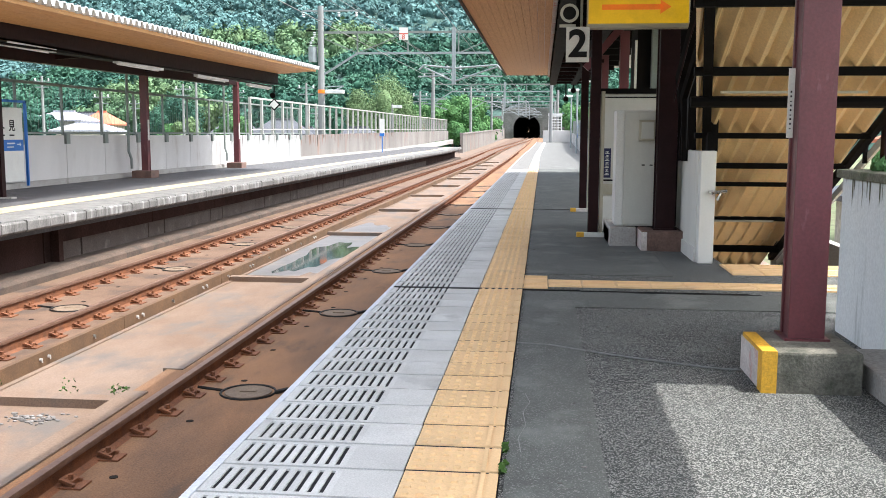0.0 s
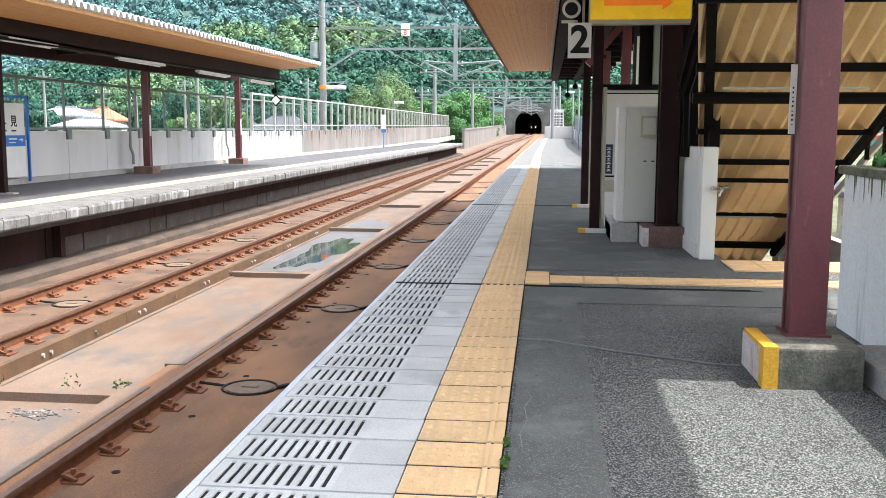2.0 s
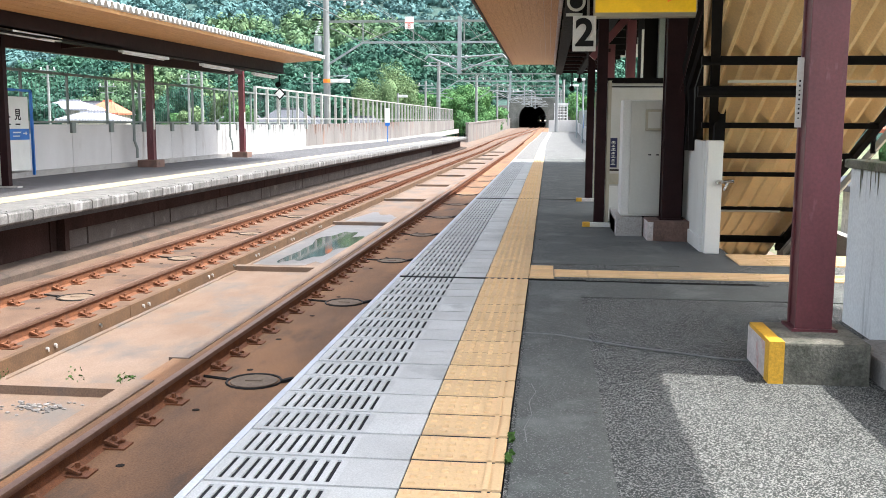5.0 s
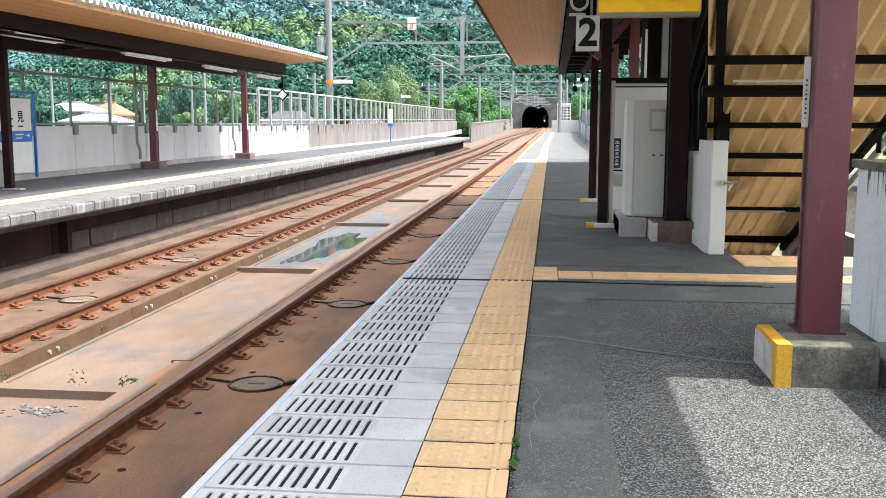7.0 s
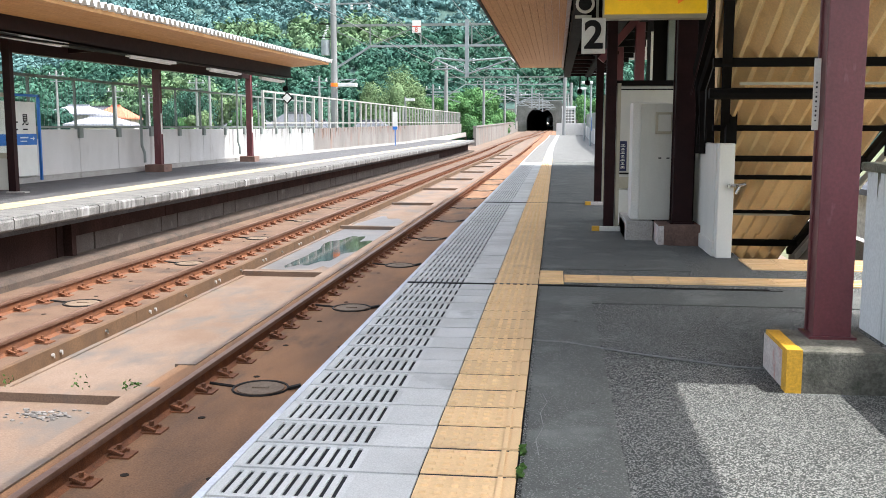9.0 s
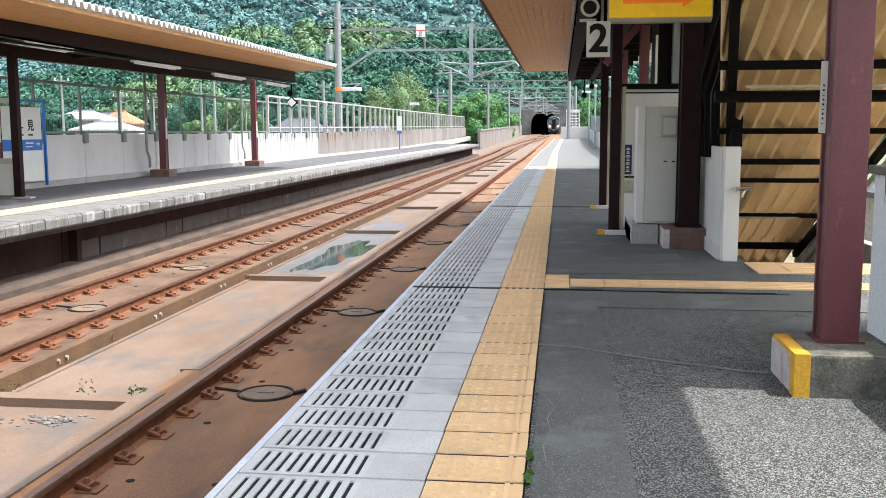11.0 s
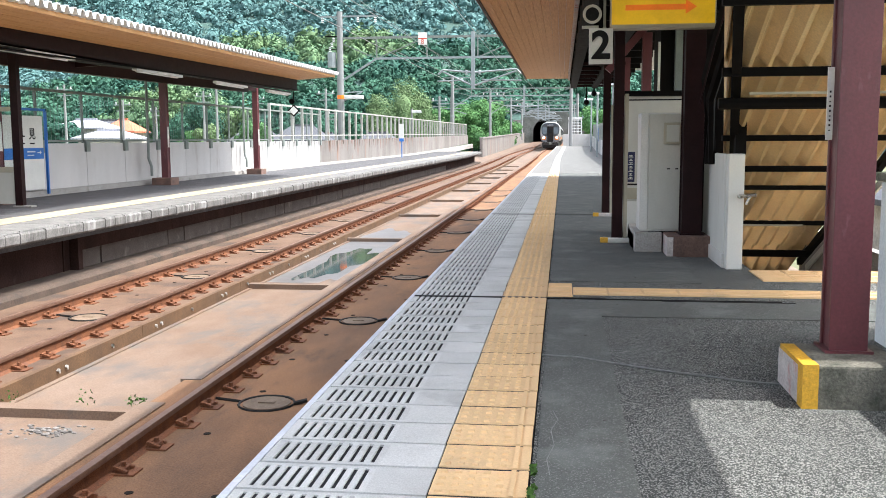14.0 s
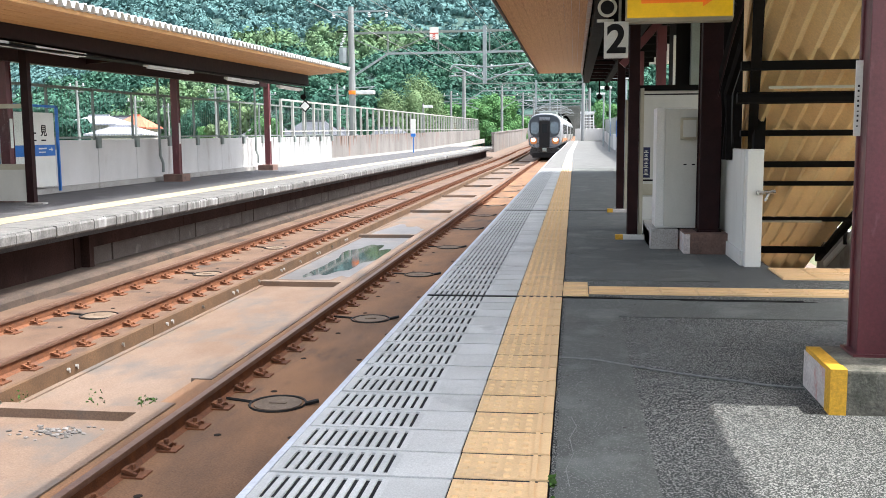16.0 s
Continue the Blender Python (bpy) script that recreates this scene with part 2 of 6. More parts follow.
M_CHROME = mat("brushed_chrome", (0.62, 0.6, 0.57), rough=0.28, metal=1.0, fine_amount=0.03, bump=0)
M_POLE = mat("spun_concrete_pole", (0.25, 0.26, 0.26), (0.2, 0.21, 0.21), 2, 0.4, 0.85, 0, 60, 0.06, 0.1, streak=(1, 1, 0.2))
M_GALV = mat("galvanised_steel", (0.3, 0.34, 0.35), (0.23, 0.26, 0.27), 3, 0.4, 0.5, 0.35, 60, 0.05, 0.05)
M_FENCE = mat("grey_fence_paint", (0.2, 0.23, 0.215), (0.16, 0.185, 0.17), 3, 0.4, 0.55, 0.1, 60, 0.06, 0.05)
M_FENCE_W = mat("pale_fence_paint", (0.38, 0.385, 0.36), (0.29, 0.285, 0.26), 3, 0.4, 0.6, 0.0, 60, 0.06, 0.05, stain=(0.32, 0.19, 0.12), stain_scale=2, stain_cut=0.62)
M_PORC = mat("white_insulator", (0.7, 0.72, 0.72), rough=0.2, fine_amount=0.02, bump=0)
M_WIRE = mat("weathered_wire", (0.22, 0.25, 0.24), rough=0.5, metal=0.4, bump=0)
M_TUBE = mat("tube_light_white", (0.8, 0.8, 0.8), rough=0.4, fine_amount=0.02, bump=0)
M_BORE = mat("dark_bore", (0.03, 0.03, 0.034), (0.02, 0.02, 0.024), 0.5, rough=0.95, fine=8)
M_PORTAL = mat("portal_concrete", (0.16, 0.165, 0.155), (0.075, 0.085, 0.075), 0.5, 0.6, 0.9, 0, 6, 0.15, 0.3, 4, stain=(0.08, 0.09, 0.07), stain_scale=0.3, stain_cut=0.52)
M_GROUND = mat("valley_ground", (0.1, 0.13, 0.055), (0.14, 0.13, 0.08), 0.05, 0.6, 0.95, 0, 2, 0.2, 0.3, 3)
M_HILL = mat("hill_floor", (0.04, 0.085, 0.07), (0.03, 0.07, 0.06), 0.05, 0.6, 0.95, 0, 1.5, 0.2, 0.3, 2)
M_BARK = mat("bark", (0.1, 0.075, 0.05), (0.06, 0.045, 0.035), 3, 0.6, 0.95, 0, 20, 0.2, 0.6, 15)
M_GRAVEL = mat("grey_gravel", (0.17, 0.16, 0.15), rough=0.9, spread=0.4)
M_CABLE = mat("grey_cable", (0.2, 0.21, 0.2), rough=0.6)
M_BLACKCABLE = mat("black_cable", (0.02, 0.02, 0.02), rough=0.5)
M_HATCH = mat("cast_hatch_lid", (0.19, 0.14, 0.095), (0.13, 0.09, 0.06), 5, 0.6, 0.8, 0, 60, 0.12, 0.3, 50)
M_HOLE = mat("drain_hole_dark", (0.02, 0.016, 0.013), rough=0.9, bump=0)


def leafmat(name, a, b, sc, spread=0.45, rough=0.6, fine=3.0, fine_amount=0.12):
    m = mat(name, a, b, sc, 0.6, rough, 0, fine, fine_amount, 0, spread=spread)
    N = m.node_tree.nodes["Principled BSDF"]
    N.inputs["Subsurface Weight"].default_value = 0.0
    N.inputs["Specular IOR Level"].default_value = 0.08
    return m


M_WOODS = leafmat("forest_leaves", (0.052, 0.128, 0.082), (0.034, 0.096, 0.074), 0.06, 0.12, 0.6, 0.22, 0.2)
# this blue-green carries the haze over the farther crowns
M_WOODS_F = leafmat("hazed_leaves", (0.095, 0.184, 0.178), (0.078, 0.16, 0.16), 0.05, 0.08, 0.6, 0.16, 0.18)
M_WOODS_B = leafmat("bamboo_leaves", (0.125, 0.195, 0.092), (0.068, 0.14, 0.084), 0.09, 0.18, 0.6, 0.25, 0.18)
M_LEAF_L = leafmat("light_leaves", (0.12, 0.255, 0.09), (0.065, 0.16, 0.065), 0.5, 0.25, 0.6, 1.0, 0.15)
M_LEAF_W = leafmat("willow_leaves", (0.165, 0.24, 0.115), (0.1, 0.17, 0.08), 0.6, 0.18, 0.6, 1.2, 0.15)
M_WEED = leafmat("weed_leaves", (0.06, 0.12, 0.03), (0.04, 0.08, 0.02), 9)

m = bpy.data.materials.new("water")
m.use_nodes = True
b = m.node_tree.nodes["Principled BSDF"]
b.inputs["Base Color"].default_value, b.inputs["Roughness"].default_value = (0.03, 0.032, 0.032, 1), 0.04
b.inputs["IOR"].default_value, b.inputs["Specular IOR Level"].default_value = 1.33, 0.5
M_WATER = m
m = bpy.data.materials.new("dark_glass")
m.use_nodes = True
b = m.node_tree.nodes["Principled BSDF"]
b.inputs["Base Color"].default_value, b.inputs["Roughness"].default_value = (0.012, 0.015, 0.018, 1), 0.06
M_GLASS = m
m = bpy.data.materials.new("clear_glass")
m.use_nodes = True
b = m.node_tree.nodes["Principled BSDF"]
b.inputs["Base Color"].default_value, b.inputs["Roughness"].default_value = (0.85, 0.9, 0.88, 1), 0.05
b.inputs["Transmission Weight"].default_value, b.inputs["IOR"].default_value = 1.0, 1.1
M_CLEAR = m
# pale blue-grey puts the mirrored sky into the glass colour
M_SCREEN = mat("windscreen_sky_sheen", (0.26, 0.33, 0.4), rough=0.08, metal=0.6, fine_amount=0.0, bump=0)
M_LAMP = mat("lit_headlamp", (1.0, 0.86, 0.76), rough=0.3, fine_amount=0.0, bump=0, emit=3.0)
M_STEELB = mat("stainless_body", (0.5, 0.51, 0.52), (0.43, 0.44, 0.45), 1, 0.3, 0.35, 0.6, 20, 0.03, 0.02)
M_TBLACK = mat("gloss_black_body", (0.022, 0.023, 0.026), rough=0.3, fine_amount=0.02, bump=0)
M_TGREY = mat("gunmetal_body", (0.2, 0.22, 0.25), rough=0.3, metal=0.55, fine_amount=0.03, bump=0)
M_TGLASS = mat("dark_blue_front_glass", (0.03, 0.04, 0.052), rough=0.4, fine_amount=0.0, bump=0)
M_TORANGE = mat("orange_body", (0.55, 0.2, 0.06), rough=0.35, fine_amount=0.02, bump=0)
M_ROOFG = mat("grey_tile_roof", (0.085, 0.09, 0.105), (0.06, 0.066, 0.078), 1, rough=0.6, fine=6)
M_ROOFW = mat("pale_metal_roof", (0.36, 0.37, 0.42), (0.3, 0.31, 0.35), 1, rough=0.5, fine=6)
M_ROOFR = mat("orange_tile_roof", (0.55, 0.17, 0.09), (0.45, 0.13, 0.07), 1, rough=0.7, fine=6)
M_HOUSEW = mat("house_render", (0.52, 0.5, 0.46), (0.45, 0.43, 0.4), 0.6, rough=0.85, fine=6)
M_WINDOWG = mat("house_window_glass", (0.04, 0.05, 0.06), rough=0.1, bump=0)


# ---- mesh helpers ----
def part(name, bm, material, parent=None, label=""):
    me = bpy.data.meshes.new(name)
    bm.to_mesh(me)
    bm.free()
    me.materials.append(material)
    ob = new(name, me)
    ob.parent = parent
    if label:
        tagged(ob, label)
    return ob


def piece(name, mesh, parent, at=(0, 0, 0), rz=0.0):
    ob = new(name, mesh)
    ob.parent = parent
    ob.location = at
    ob.rotation_euler = (0, 0, rz)
    return ob


def thing(name, label, category, group="", kind="", at=(0, 0, 0)):
    e = new(name)
    e.location = at
    e.empty_display_size = 0.1
    return tagged(e, label, category, group, kind)


def box(bm, x0, x1, y0, y1, z0, z1, bevel=0.0):
    r = bmesh.ops.create_cube(bm, size=1)
    for v in r["verts"]:
        v.co = Vector(((x0 + x1) / 2 + v.co.x * (x1 - x0), (y0 + y1) / 2 + v.co.y * (y1 - y0), (z0 + z1) / 2 + v.co.z * (z1 - z0)))
    if bevel:
        es = {e for v in r["verts"] for e in v.link_edges}
        bmesh.ops.bevel(bm, geom=list(es), offset=bevel, segments=2, affect="EDGES", profile=0.6)
    return bm


def boxes(*items, bevel=0.0):
    bm = bmesh.new()
    for it in items:
        box(bm, *it, bevel=bevel)
    return bm


def rod(bm, a, b, r, seg=8, r2=None, caps=True):
    a, b = Vector(a), Vector(b)
    d = b - a
    q = d.to_track_quat("Z", "Y").to_matrix()
    r2 = r if r2 is None else r2
    lo = [bm.verts.new(a + q @ Vector((r * math.cos(k * math.tau / seg), r * math.sin(k * math.tau / seg), 0))) for k in range(seg)]
    hi = [bm.verts.new(b + q @ Vector((r2 * math.cos(k * math.tau / seg), r2 * math.sin(k * math.tau / seg), 0))) for k in range(seg)]
    for k in range(seg):
        bm.faces.new((lo[k], lo[(k + 1) % seg], hi[(k + 1) % seg], hi[k]))
    if caps:
        bm.faces.new(lo[::-1])
        bm.faces.new(hi)
    return bm


def rods(*items, seg=8):
    bm = bmesh.new()
    for it in items:
        rod(bm, *it) if len(it) > 3 else rod(bm, *it, seg=seg)
    return bm


def pipe(pts, r, seg=6):
    """One continuous tube through the points."""
    bm = bmesh.new()
    pts = [Vector(p) for p in pts]
    rings = []
    for k, p in enumerate(pts):
        d = (pts[min(k + 1, len(pts) - 1)] - pts[max(k - 1, 0)]).normalized()
        ref = Vector((0, 0, 1)) if abs(d.z) < 0.9 else Vector((1, 0, 0))
        a = d.cross(ref).normalized()
        b = a.cross(d)
        rings.append([bm.verts.new(p + a * r * math.cos(q * math.tau / seg) + b * r * math.sin(q * math.tau / seg)) for q in range(seg)])
    for lo, hi in zip(rings, rings[1:]):
        for q in range(seg):
            bm.faces.new((lo[q], lo[(q + 1) % seg], hi[(q + 1) % seg], hi[q]))
    bm.faces.new(rings[0][::-1])
    bm.faces.new(rings[-1])
    return bm


def bar(bm, a, b, w, h):
    """A square bar from a to b, w across and h high."""
    a, b = Vector(a), Vector(b)
    d = (b - a).normalized()
    side = d.cross(Vector((0, 0, 1)))
    side = side.normalized() if side.length > 1e-4 else Vector((1, 0, 0))
    up = side.cross(d).normalized()
    ends = []
    for p in (a, b):
        ends.append([bm.verts.new(p + side * sx * w / 2 + up * sz * h / 2) for sx, sz in ((-1, -1), (1, -1), (1, 1), (-1, 1))])
    lo, hi = ends
    for k in range(4):
        bm.faces.new((lo[k], lo[(k + 1) % 4], hi[(k + 1) % 4], hi[k]))
    bm.faces.new(lo[::-1])
    bm.faces.new(hi)
    return bm


def bars(*items):
    bm = bmesh.new()
    for it in items:
        bar(bm, *it)
    return bm


# the line drifts sideways and climbs towards the tunnel
def shift(y):
    if y < 50:
        return 0.0
    if y < 150:
        s = (y - 50) / 100
        return 0.95 * s * s * (3 - 2 * s)
    if y < 290:
        return 0.95 + 0.2 * math.sin((y - 150) / 140 * math.pi / 2)
    return 1.15 - 6.6 * ((y - 290) / 188) ** 2


def climb(y):
    if y < 70:
        return 0.0
    if y < 205:
        return 0.0115 * (y - 70) * min(1.0, (y - 70) / 30 * 0.5 + 0.5)
    return 1.5525 + 0.0028 * (y - 205)


def sweep(bm, outline, ys, side=None, closed=True, rise=True):
    """An outline of (x, z) drawn along the line through the stations ys."""
    rings = []
    for y in ys:
        sx = shift(y) + (side(y) if side else 0.0)
        sz = climb(y) if rise else 0.0
        rings.append([bm.verts.new((x + sx, y, z + sz)) for x, z in outline])
    n = len(outline)
    for a, c in zip(rings, rings[1:]):
        for k in range(n if closed else n - 1):
            bm.faces.new((a[k], c[k], c[(k + 1) % n], a[(k + 1) % n]))
    if closed:
        bm.faces.new(rings[0])
        bm.faces.new(rings[-1][::-1])
    return bm


def stations(y0, y1):
    ys = [y0]
    while ys[-1] < y1 - 1e-6:
        step = 8.0 if ys[-1] >= 48 else 50
        nxt = min(ys[-1] + step, y1)
        if ys[-1] < 48 < nxt:
            nxt = 48.0
        ys.append(nxt)
    return ys


def rect(x0, x1, z0, z1):
    return [(x0, z0), (x1, z0), (x1, z1), (x0, z1)]


def run(name, outline, y0, y1, material, parent=None, label="", side=None, rise=True):
    return part(name, sweep(bmesh.new(), outline, stations(y0, y1), side, True, rise), material, parent, label)


def words(text, size, material, parent, m, name="lettering", extrude=0.002, bold=0.0):
    c = bpy.data.curves.new(name, "FONT")
    c.body, c.size, c.align_x, c.align_y, c.extrude, c.offset = text, size, "CENTER", "CENTER", extrude, size * bold
    tmp = new(name, c)
    dg = bpy.context.evaluated_depsgraph_get()
    me = bpy.data.meshes.new_from_object(tmp.evaluated_get(dg))
    bpy.data.objects.remove(tmp)
    me.materials.clear()
    me.materials.append(material)
    ob = new(name, me)
    ob.parent = parent
    ob.matrix_basis = m
    return ob


rng = np.random.default_rng(7)


def leaf_cloud(centres, radii, per, size, flat=0.5, stray=0.9):
    """Vertices and quads of many small leaf clumps scattered on and in the given crowns."""
    n = len(centres)
    u = rng.normal(size=(n, per, 3))
    u /= np.linalg.norm(u, axis=2, keepdims=True)
    lump = 1 + 0.28 * np.sin(u[..., 0:1] * 5 + rng.uniform(0, 6, (n, 1, 1))) * np.cos(u[..., 2:3] * 4 + rng.uniform(0, 6, (n, 1, 1)))
    p = centres[:, None, :] + u * lump * radii[:, None, :] * rng.uniform(0.6, 1.04, (n, per, 1))
    a = rng.normal(size=(n, per, 3)) * 0.8
    a -= (a * u).sum(2, keepdims=True) * u * flat
    a /= np.linalg.norm(a, axis=2, keepdims=True)
    c = np.cross(u + rng.normal(size=u.shape) * stray, a)
    c /= np.linalg.norm(c, axis=2, keepdims=True)
    s = (size[:, None, None] if np.ndim(size) else size) * rng.uniform(0.6, 1.4, (n, per, 1))
    q = np.stack([p - a * s - c * s * 0.3, p - c * s * 0.75, p + a * s + c * s * 0.2, p + c * s * 0.7], axis=2)
    return q.reshape(-1, 3)


def quads_mesh(name, pts, material):
    me = bpy.data.meshes.new(name)
    n = len(pts)
    me.vertices.add(n)
    me.vertices.foreach_set("co", pts.astype(np.float32).ravel())
    me.loops.add(n)
    me.loops.foreach_set("vertex_index", np.arange(n, dtype=np.int32))
    me.polygons.add(n // 4)
    me.polygons.foreach_set("loop_start", np.arange(0, n, 4, dtype=np.int32))
    me.update(calc_edges=True)
    me.materials.append(material)
    return me


def crown_cores(centres, radii):
    """Rounded, lumpy inner bodies of the crowns: vertices and triangles."""
    bm = bmesh.new()
    bmesh.ops.create_icosphere(bm, subdivisions=1, radius=1.0)
    bm.verts.ensure_lookup_table()
    v = np.array([q.co[:] for q in bm.verts])
    f = np.array([[q.index for q in fc.verts] for fc in bm.faces])
    bm.free()
    n = len(centres)
    ph = rng.uniform(0, 6.28, (n, 1, 3))
    bump = 1 + 0.16 * np.sin(v[None, :, 0:1] * 5.5 + ph[..., 0:1]) * np.sin(v[None, :, 1:2] * 5.5 + ph[..., 1:2]) + 0.12 * np.sin(v[None, :, 2:3] * 7 + ph[..., 2:3]) + rng.normal(0, 0.03, (n, len(v), 1))
    pts = centres[:, None, :] + v[None] * bump * radii[:, None, :] * 0.55
    idx = f[None] + (np.arange(n) * len(v))[:, None, None]
    return pts.reshape(-1, 3), idx.reshape(-1, 3)


def tris_mesh(name, pts, idx, material):
    me = bpy.data.meshes.new(name)
    me.vertices.add(len(pts))
    me.vertices.foreach_set("co", pts.astype(np.float32).ravel())
    me.loops.add(idx.size)
    me.loops.foreach_set("vertex_index", idx.astype(np.int32).ravel())
    me.polygons.add(len(idx))
    me.polygons.foreach_set("loop_start", np.arange(0, idx.size, 3, dtype=np.int32))
    me.update(calc_edges=True)
    me.materials.append(material)
    return me


# ---- large structure ----
def terrain():
    bm = bmesh.new()
    box(bm, -2500, 2500, -600, 3000, -3.2, -2.6)
    tagged(part("ground", bm, M_GROUND), "grassy valley floor beyond the railway embankment", "ground", kind="structure")
    # embankment under the tracks and platforms
    bm = bmesh.new()
    sweep(bm, [(-13.0, -2.7), (7.0, -2.7), (4.2, -1.24), (-11.6, -1.24)], stations(-12, 204))
    tagged(part("embankment", bm, M_CHANNEL), "concrete-faced railway embankment", "embankment", kind="structure")


def hill_z(x, y):
    d = y - 207
    ang = math.atan2(x, y)
    # ridge falls away to the far west side, and to the east behind the stair
    full = 1.0 if ang > -0.44 else max(0.42, 1 - (-0.44 - ang) * 6)
    base = 8.0 * min(1.0, max(0.0, d / 4.0)) if abs(x + 2) > 24 else 8.0
    lump = noise.noise(Vector((x * 0.012, y * 0.012, 3.1))) * 9 + noise.noise(Vector((x * 0.035, y * 0.035, 1.7))) * 3.5
    rise = 0.36 * max(0.0, d) * full if d < 520 else 187 * full
    swell = min(1.0, max(0.0, d) / 60)
    return -2.8 + base + max(0.0, rise + lump * swell)


def hills():
    bm = bmesh.new()
    xs_ = [-620 + i * 20 for i in range(50)]
    ys_ = [207, 209, 212, 220, 235, 255, 280, 310, 345, 385, 430, 480, 540, 600, 670, 740]
    grid = [[bm.verts.new((x, y, hill_z(x, y) if j else (-2.8 if abs(x + 2) > 24 else 5.2))) for x in xs_] for j, y in enumerate(ys_)]
    for a, c in zip(grid, grid[1:]):
        for i in range(len(xs_) - 1):
            bm.faces.new((a[i], a[i + 1], c[i + 1], c[i]))
    tagged(part("hillside", bm, M_HILL), "steep wooded hillside above the tunnel", "hill", kind="structure")
    # forest crowns over the slope
    pts = []
    for _ in range(10500):
        y = 212 + 480 * rng.random() ** 1.7
        x = -0.62 * y + (0.62 + 0.42) * y * rng.random()
        pts.append((x, y))
    pts = np.array(pts)
    z = np.array([hill_z(x, y) for x, y in pts])
    # bushes on the cut face beside the portal
    edge = np.column_stack([-130 + 190 * rng.random(1500), 206 + 5 * rng.random(1500)])
    ze = -2.2 + 7.5 * rng.random(1500)
    clear = (np.abs(edge[:, 0] + 3.4) > 7.5) | (ze > 5.9)
    pts, z = np.vstack([pts, edge[clear]]), np.concatenate([z, ze[clear]])
    az = pts[:, 0] / pts[:, 1]
    bam = np.array([noise.noise(Vector((x * 0.016, y * 0.013, 9.0))) + 0.25 * noise.noise(Vector((x * 0.06, y * 0.05, 2.0))) for x, y in pts])
    r = rng.uniform(1.0, 2.8, len(pts)) * (0.8 + (pts[:, 1] - 207) / 190)
    bam = 0.35 * bam + 0.36 * np.exp(-((az + 0.22) / 0.11) ** 2 - ((pts[:, 1] - 258) / 24) ** 2) - 0.06
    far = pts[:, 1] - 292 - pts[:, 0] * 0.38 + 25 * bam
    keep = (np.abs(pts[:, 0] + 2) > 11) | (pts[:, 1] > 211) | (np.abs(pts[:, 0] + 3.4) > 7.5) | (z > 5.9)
    for label, cond, material, squash, size in (("dense dark green broadleaf forest on the hillside", (bam <= 0.14) & (far <= 0), M_WOODS, 0.9, 0.19), ("forest on the upper hillside with haze put into its blue-green", (bam <= 0.14) & (far > 0), M_WOODS_F, 0.9, 0.2), ("yellow-green bamboo groves on the hillside", bam > 0.14, M_WOODS_B, 1.25, 0.18)):
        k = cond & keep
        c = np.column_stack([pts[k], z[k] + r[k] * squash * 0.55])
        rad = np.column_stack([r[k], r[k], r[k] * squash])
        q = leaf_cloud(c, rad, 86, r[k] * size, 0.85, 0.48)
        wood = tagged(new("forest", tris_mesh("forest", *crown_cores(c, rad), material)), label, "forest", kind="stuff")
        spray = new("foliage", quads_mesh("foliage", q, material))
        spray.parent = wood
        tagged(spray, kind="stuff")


def tunnel():
    y0 = 205.0
    cx, base = shift(y0) - 4.4, climb(y0) - 0.95
    half, spring = 2.85, 1.9
    arch = [(-half, -0.3), (-half, spring)] + [(-half * math.cos(a), spring + 2.95 * math.sin(a)) for a in [math.pi * k / 18 for k in range(1, 18)]] + [(half, spring), (half, -0.3)]
    outer = []
    for x, z in arch:
        s = max(abs(x) / 4.9, max(z, 0) / 6.2)
        s = 1 / max(s, 0.2)
        outer.append((max(-4.9, min(4.9, x * s)), max(-0.3, min(6.2, z * s if z > 0.01 else z))))
    bm = bmesh.new()
    rings = []
    for ring, y in ((outer, y0), (arch, y0), (arch, y0 + 0.8)):
        rings.append([bm.verts.new((cx + x, y, base + z)) for x, z in ring])
    top = [bm.verts.new((cx + x, y0 + 3, base + z)) for x, z in outer]
    n = len(arch)
    for a, c in ((rings[0], rings[1]), (rings[1], rings[2]), (top, rings[0])):
        for k in range(n - 1):
            bm.faces.new((a[k], a[k + 1], c[k + 1], c[k]))
    portal = thing("tunnel_portal", "weathered grey concrete tunnel portal with a round arch", "tunnel portal", kind="structure")
    part("headwall", bm, M_PORTAL, portal)
    bm = bmesh.new()
    for k in range(n - 1):
        (xa, za), (xb, zb) = arch[k], arch[k + 1]
        s = 1.09
        v = [bm.verts.new((cx + x, y, base + z)) for x, z, y in ((xa, za, y0 - 0.12), (xb, zb, y0 - 0.12), (xb * s, zb * s, y0 - 0.12), (xa * s, za * s, y0 - 0.12))]
        bm.faces.new(v)
        w = [bm.verts.new((cx + x, y, base + z)) for x, z, y in ((xa, za, y0), (xb, zb, y0))]
        bm.faces.new((v[0], w[0], w[1], v[1]))
    part("arch_ring", bm, M_PORTAL, portal)
    bm = bmesh.new()
    ys = [y0 + 0.8 + 10 * k for k in range(40)]
    rr = []
    for y in ys:
        w = min(1.0, (y - y0) / 120)
        ox = shift(y) - 4.4 * (1 - w) - 2.35 * w
        rr.append([bm.verts.new((ox + x * (1 + 0.5 * w), y, climb(y) - 0.95 + z)) for x, z in arch])
    for a, c in zip(rr, rr[1:]):
        for k in range(n):
            bm.faces.new((a[k], c[k], c[(k + 1) % n], a[(k + 1) % n]))
    bm.faces.new(rr[-1])
    part("tunnel_lining", bm, M_BORE, portal, "dark concrete lining")


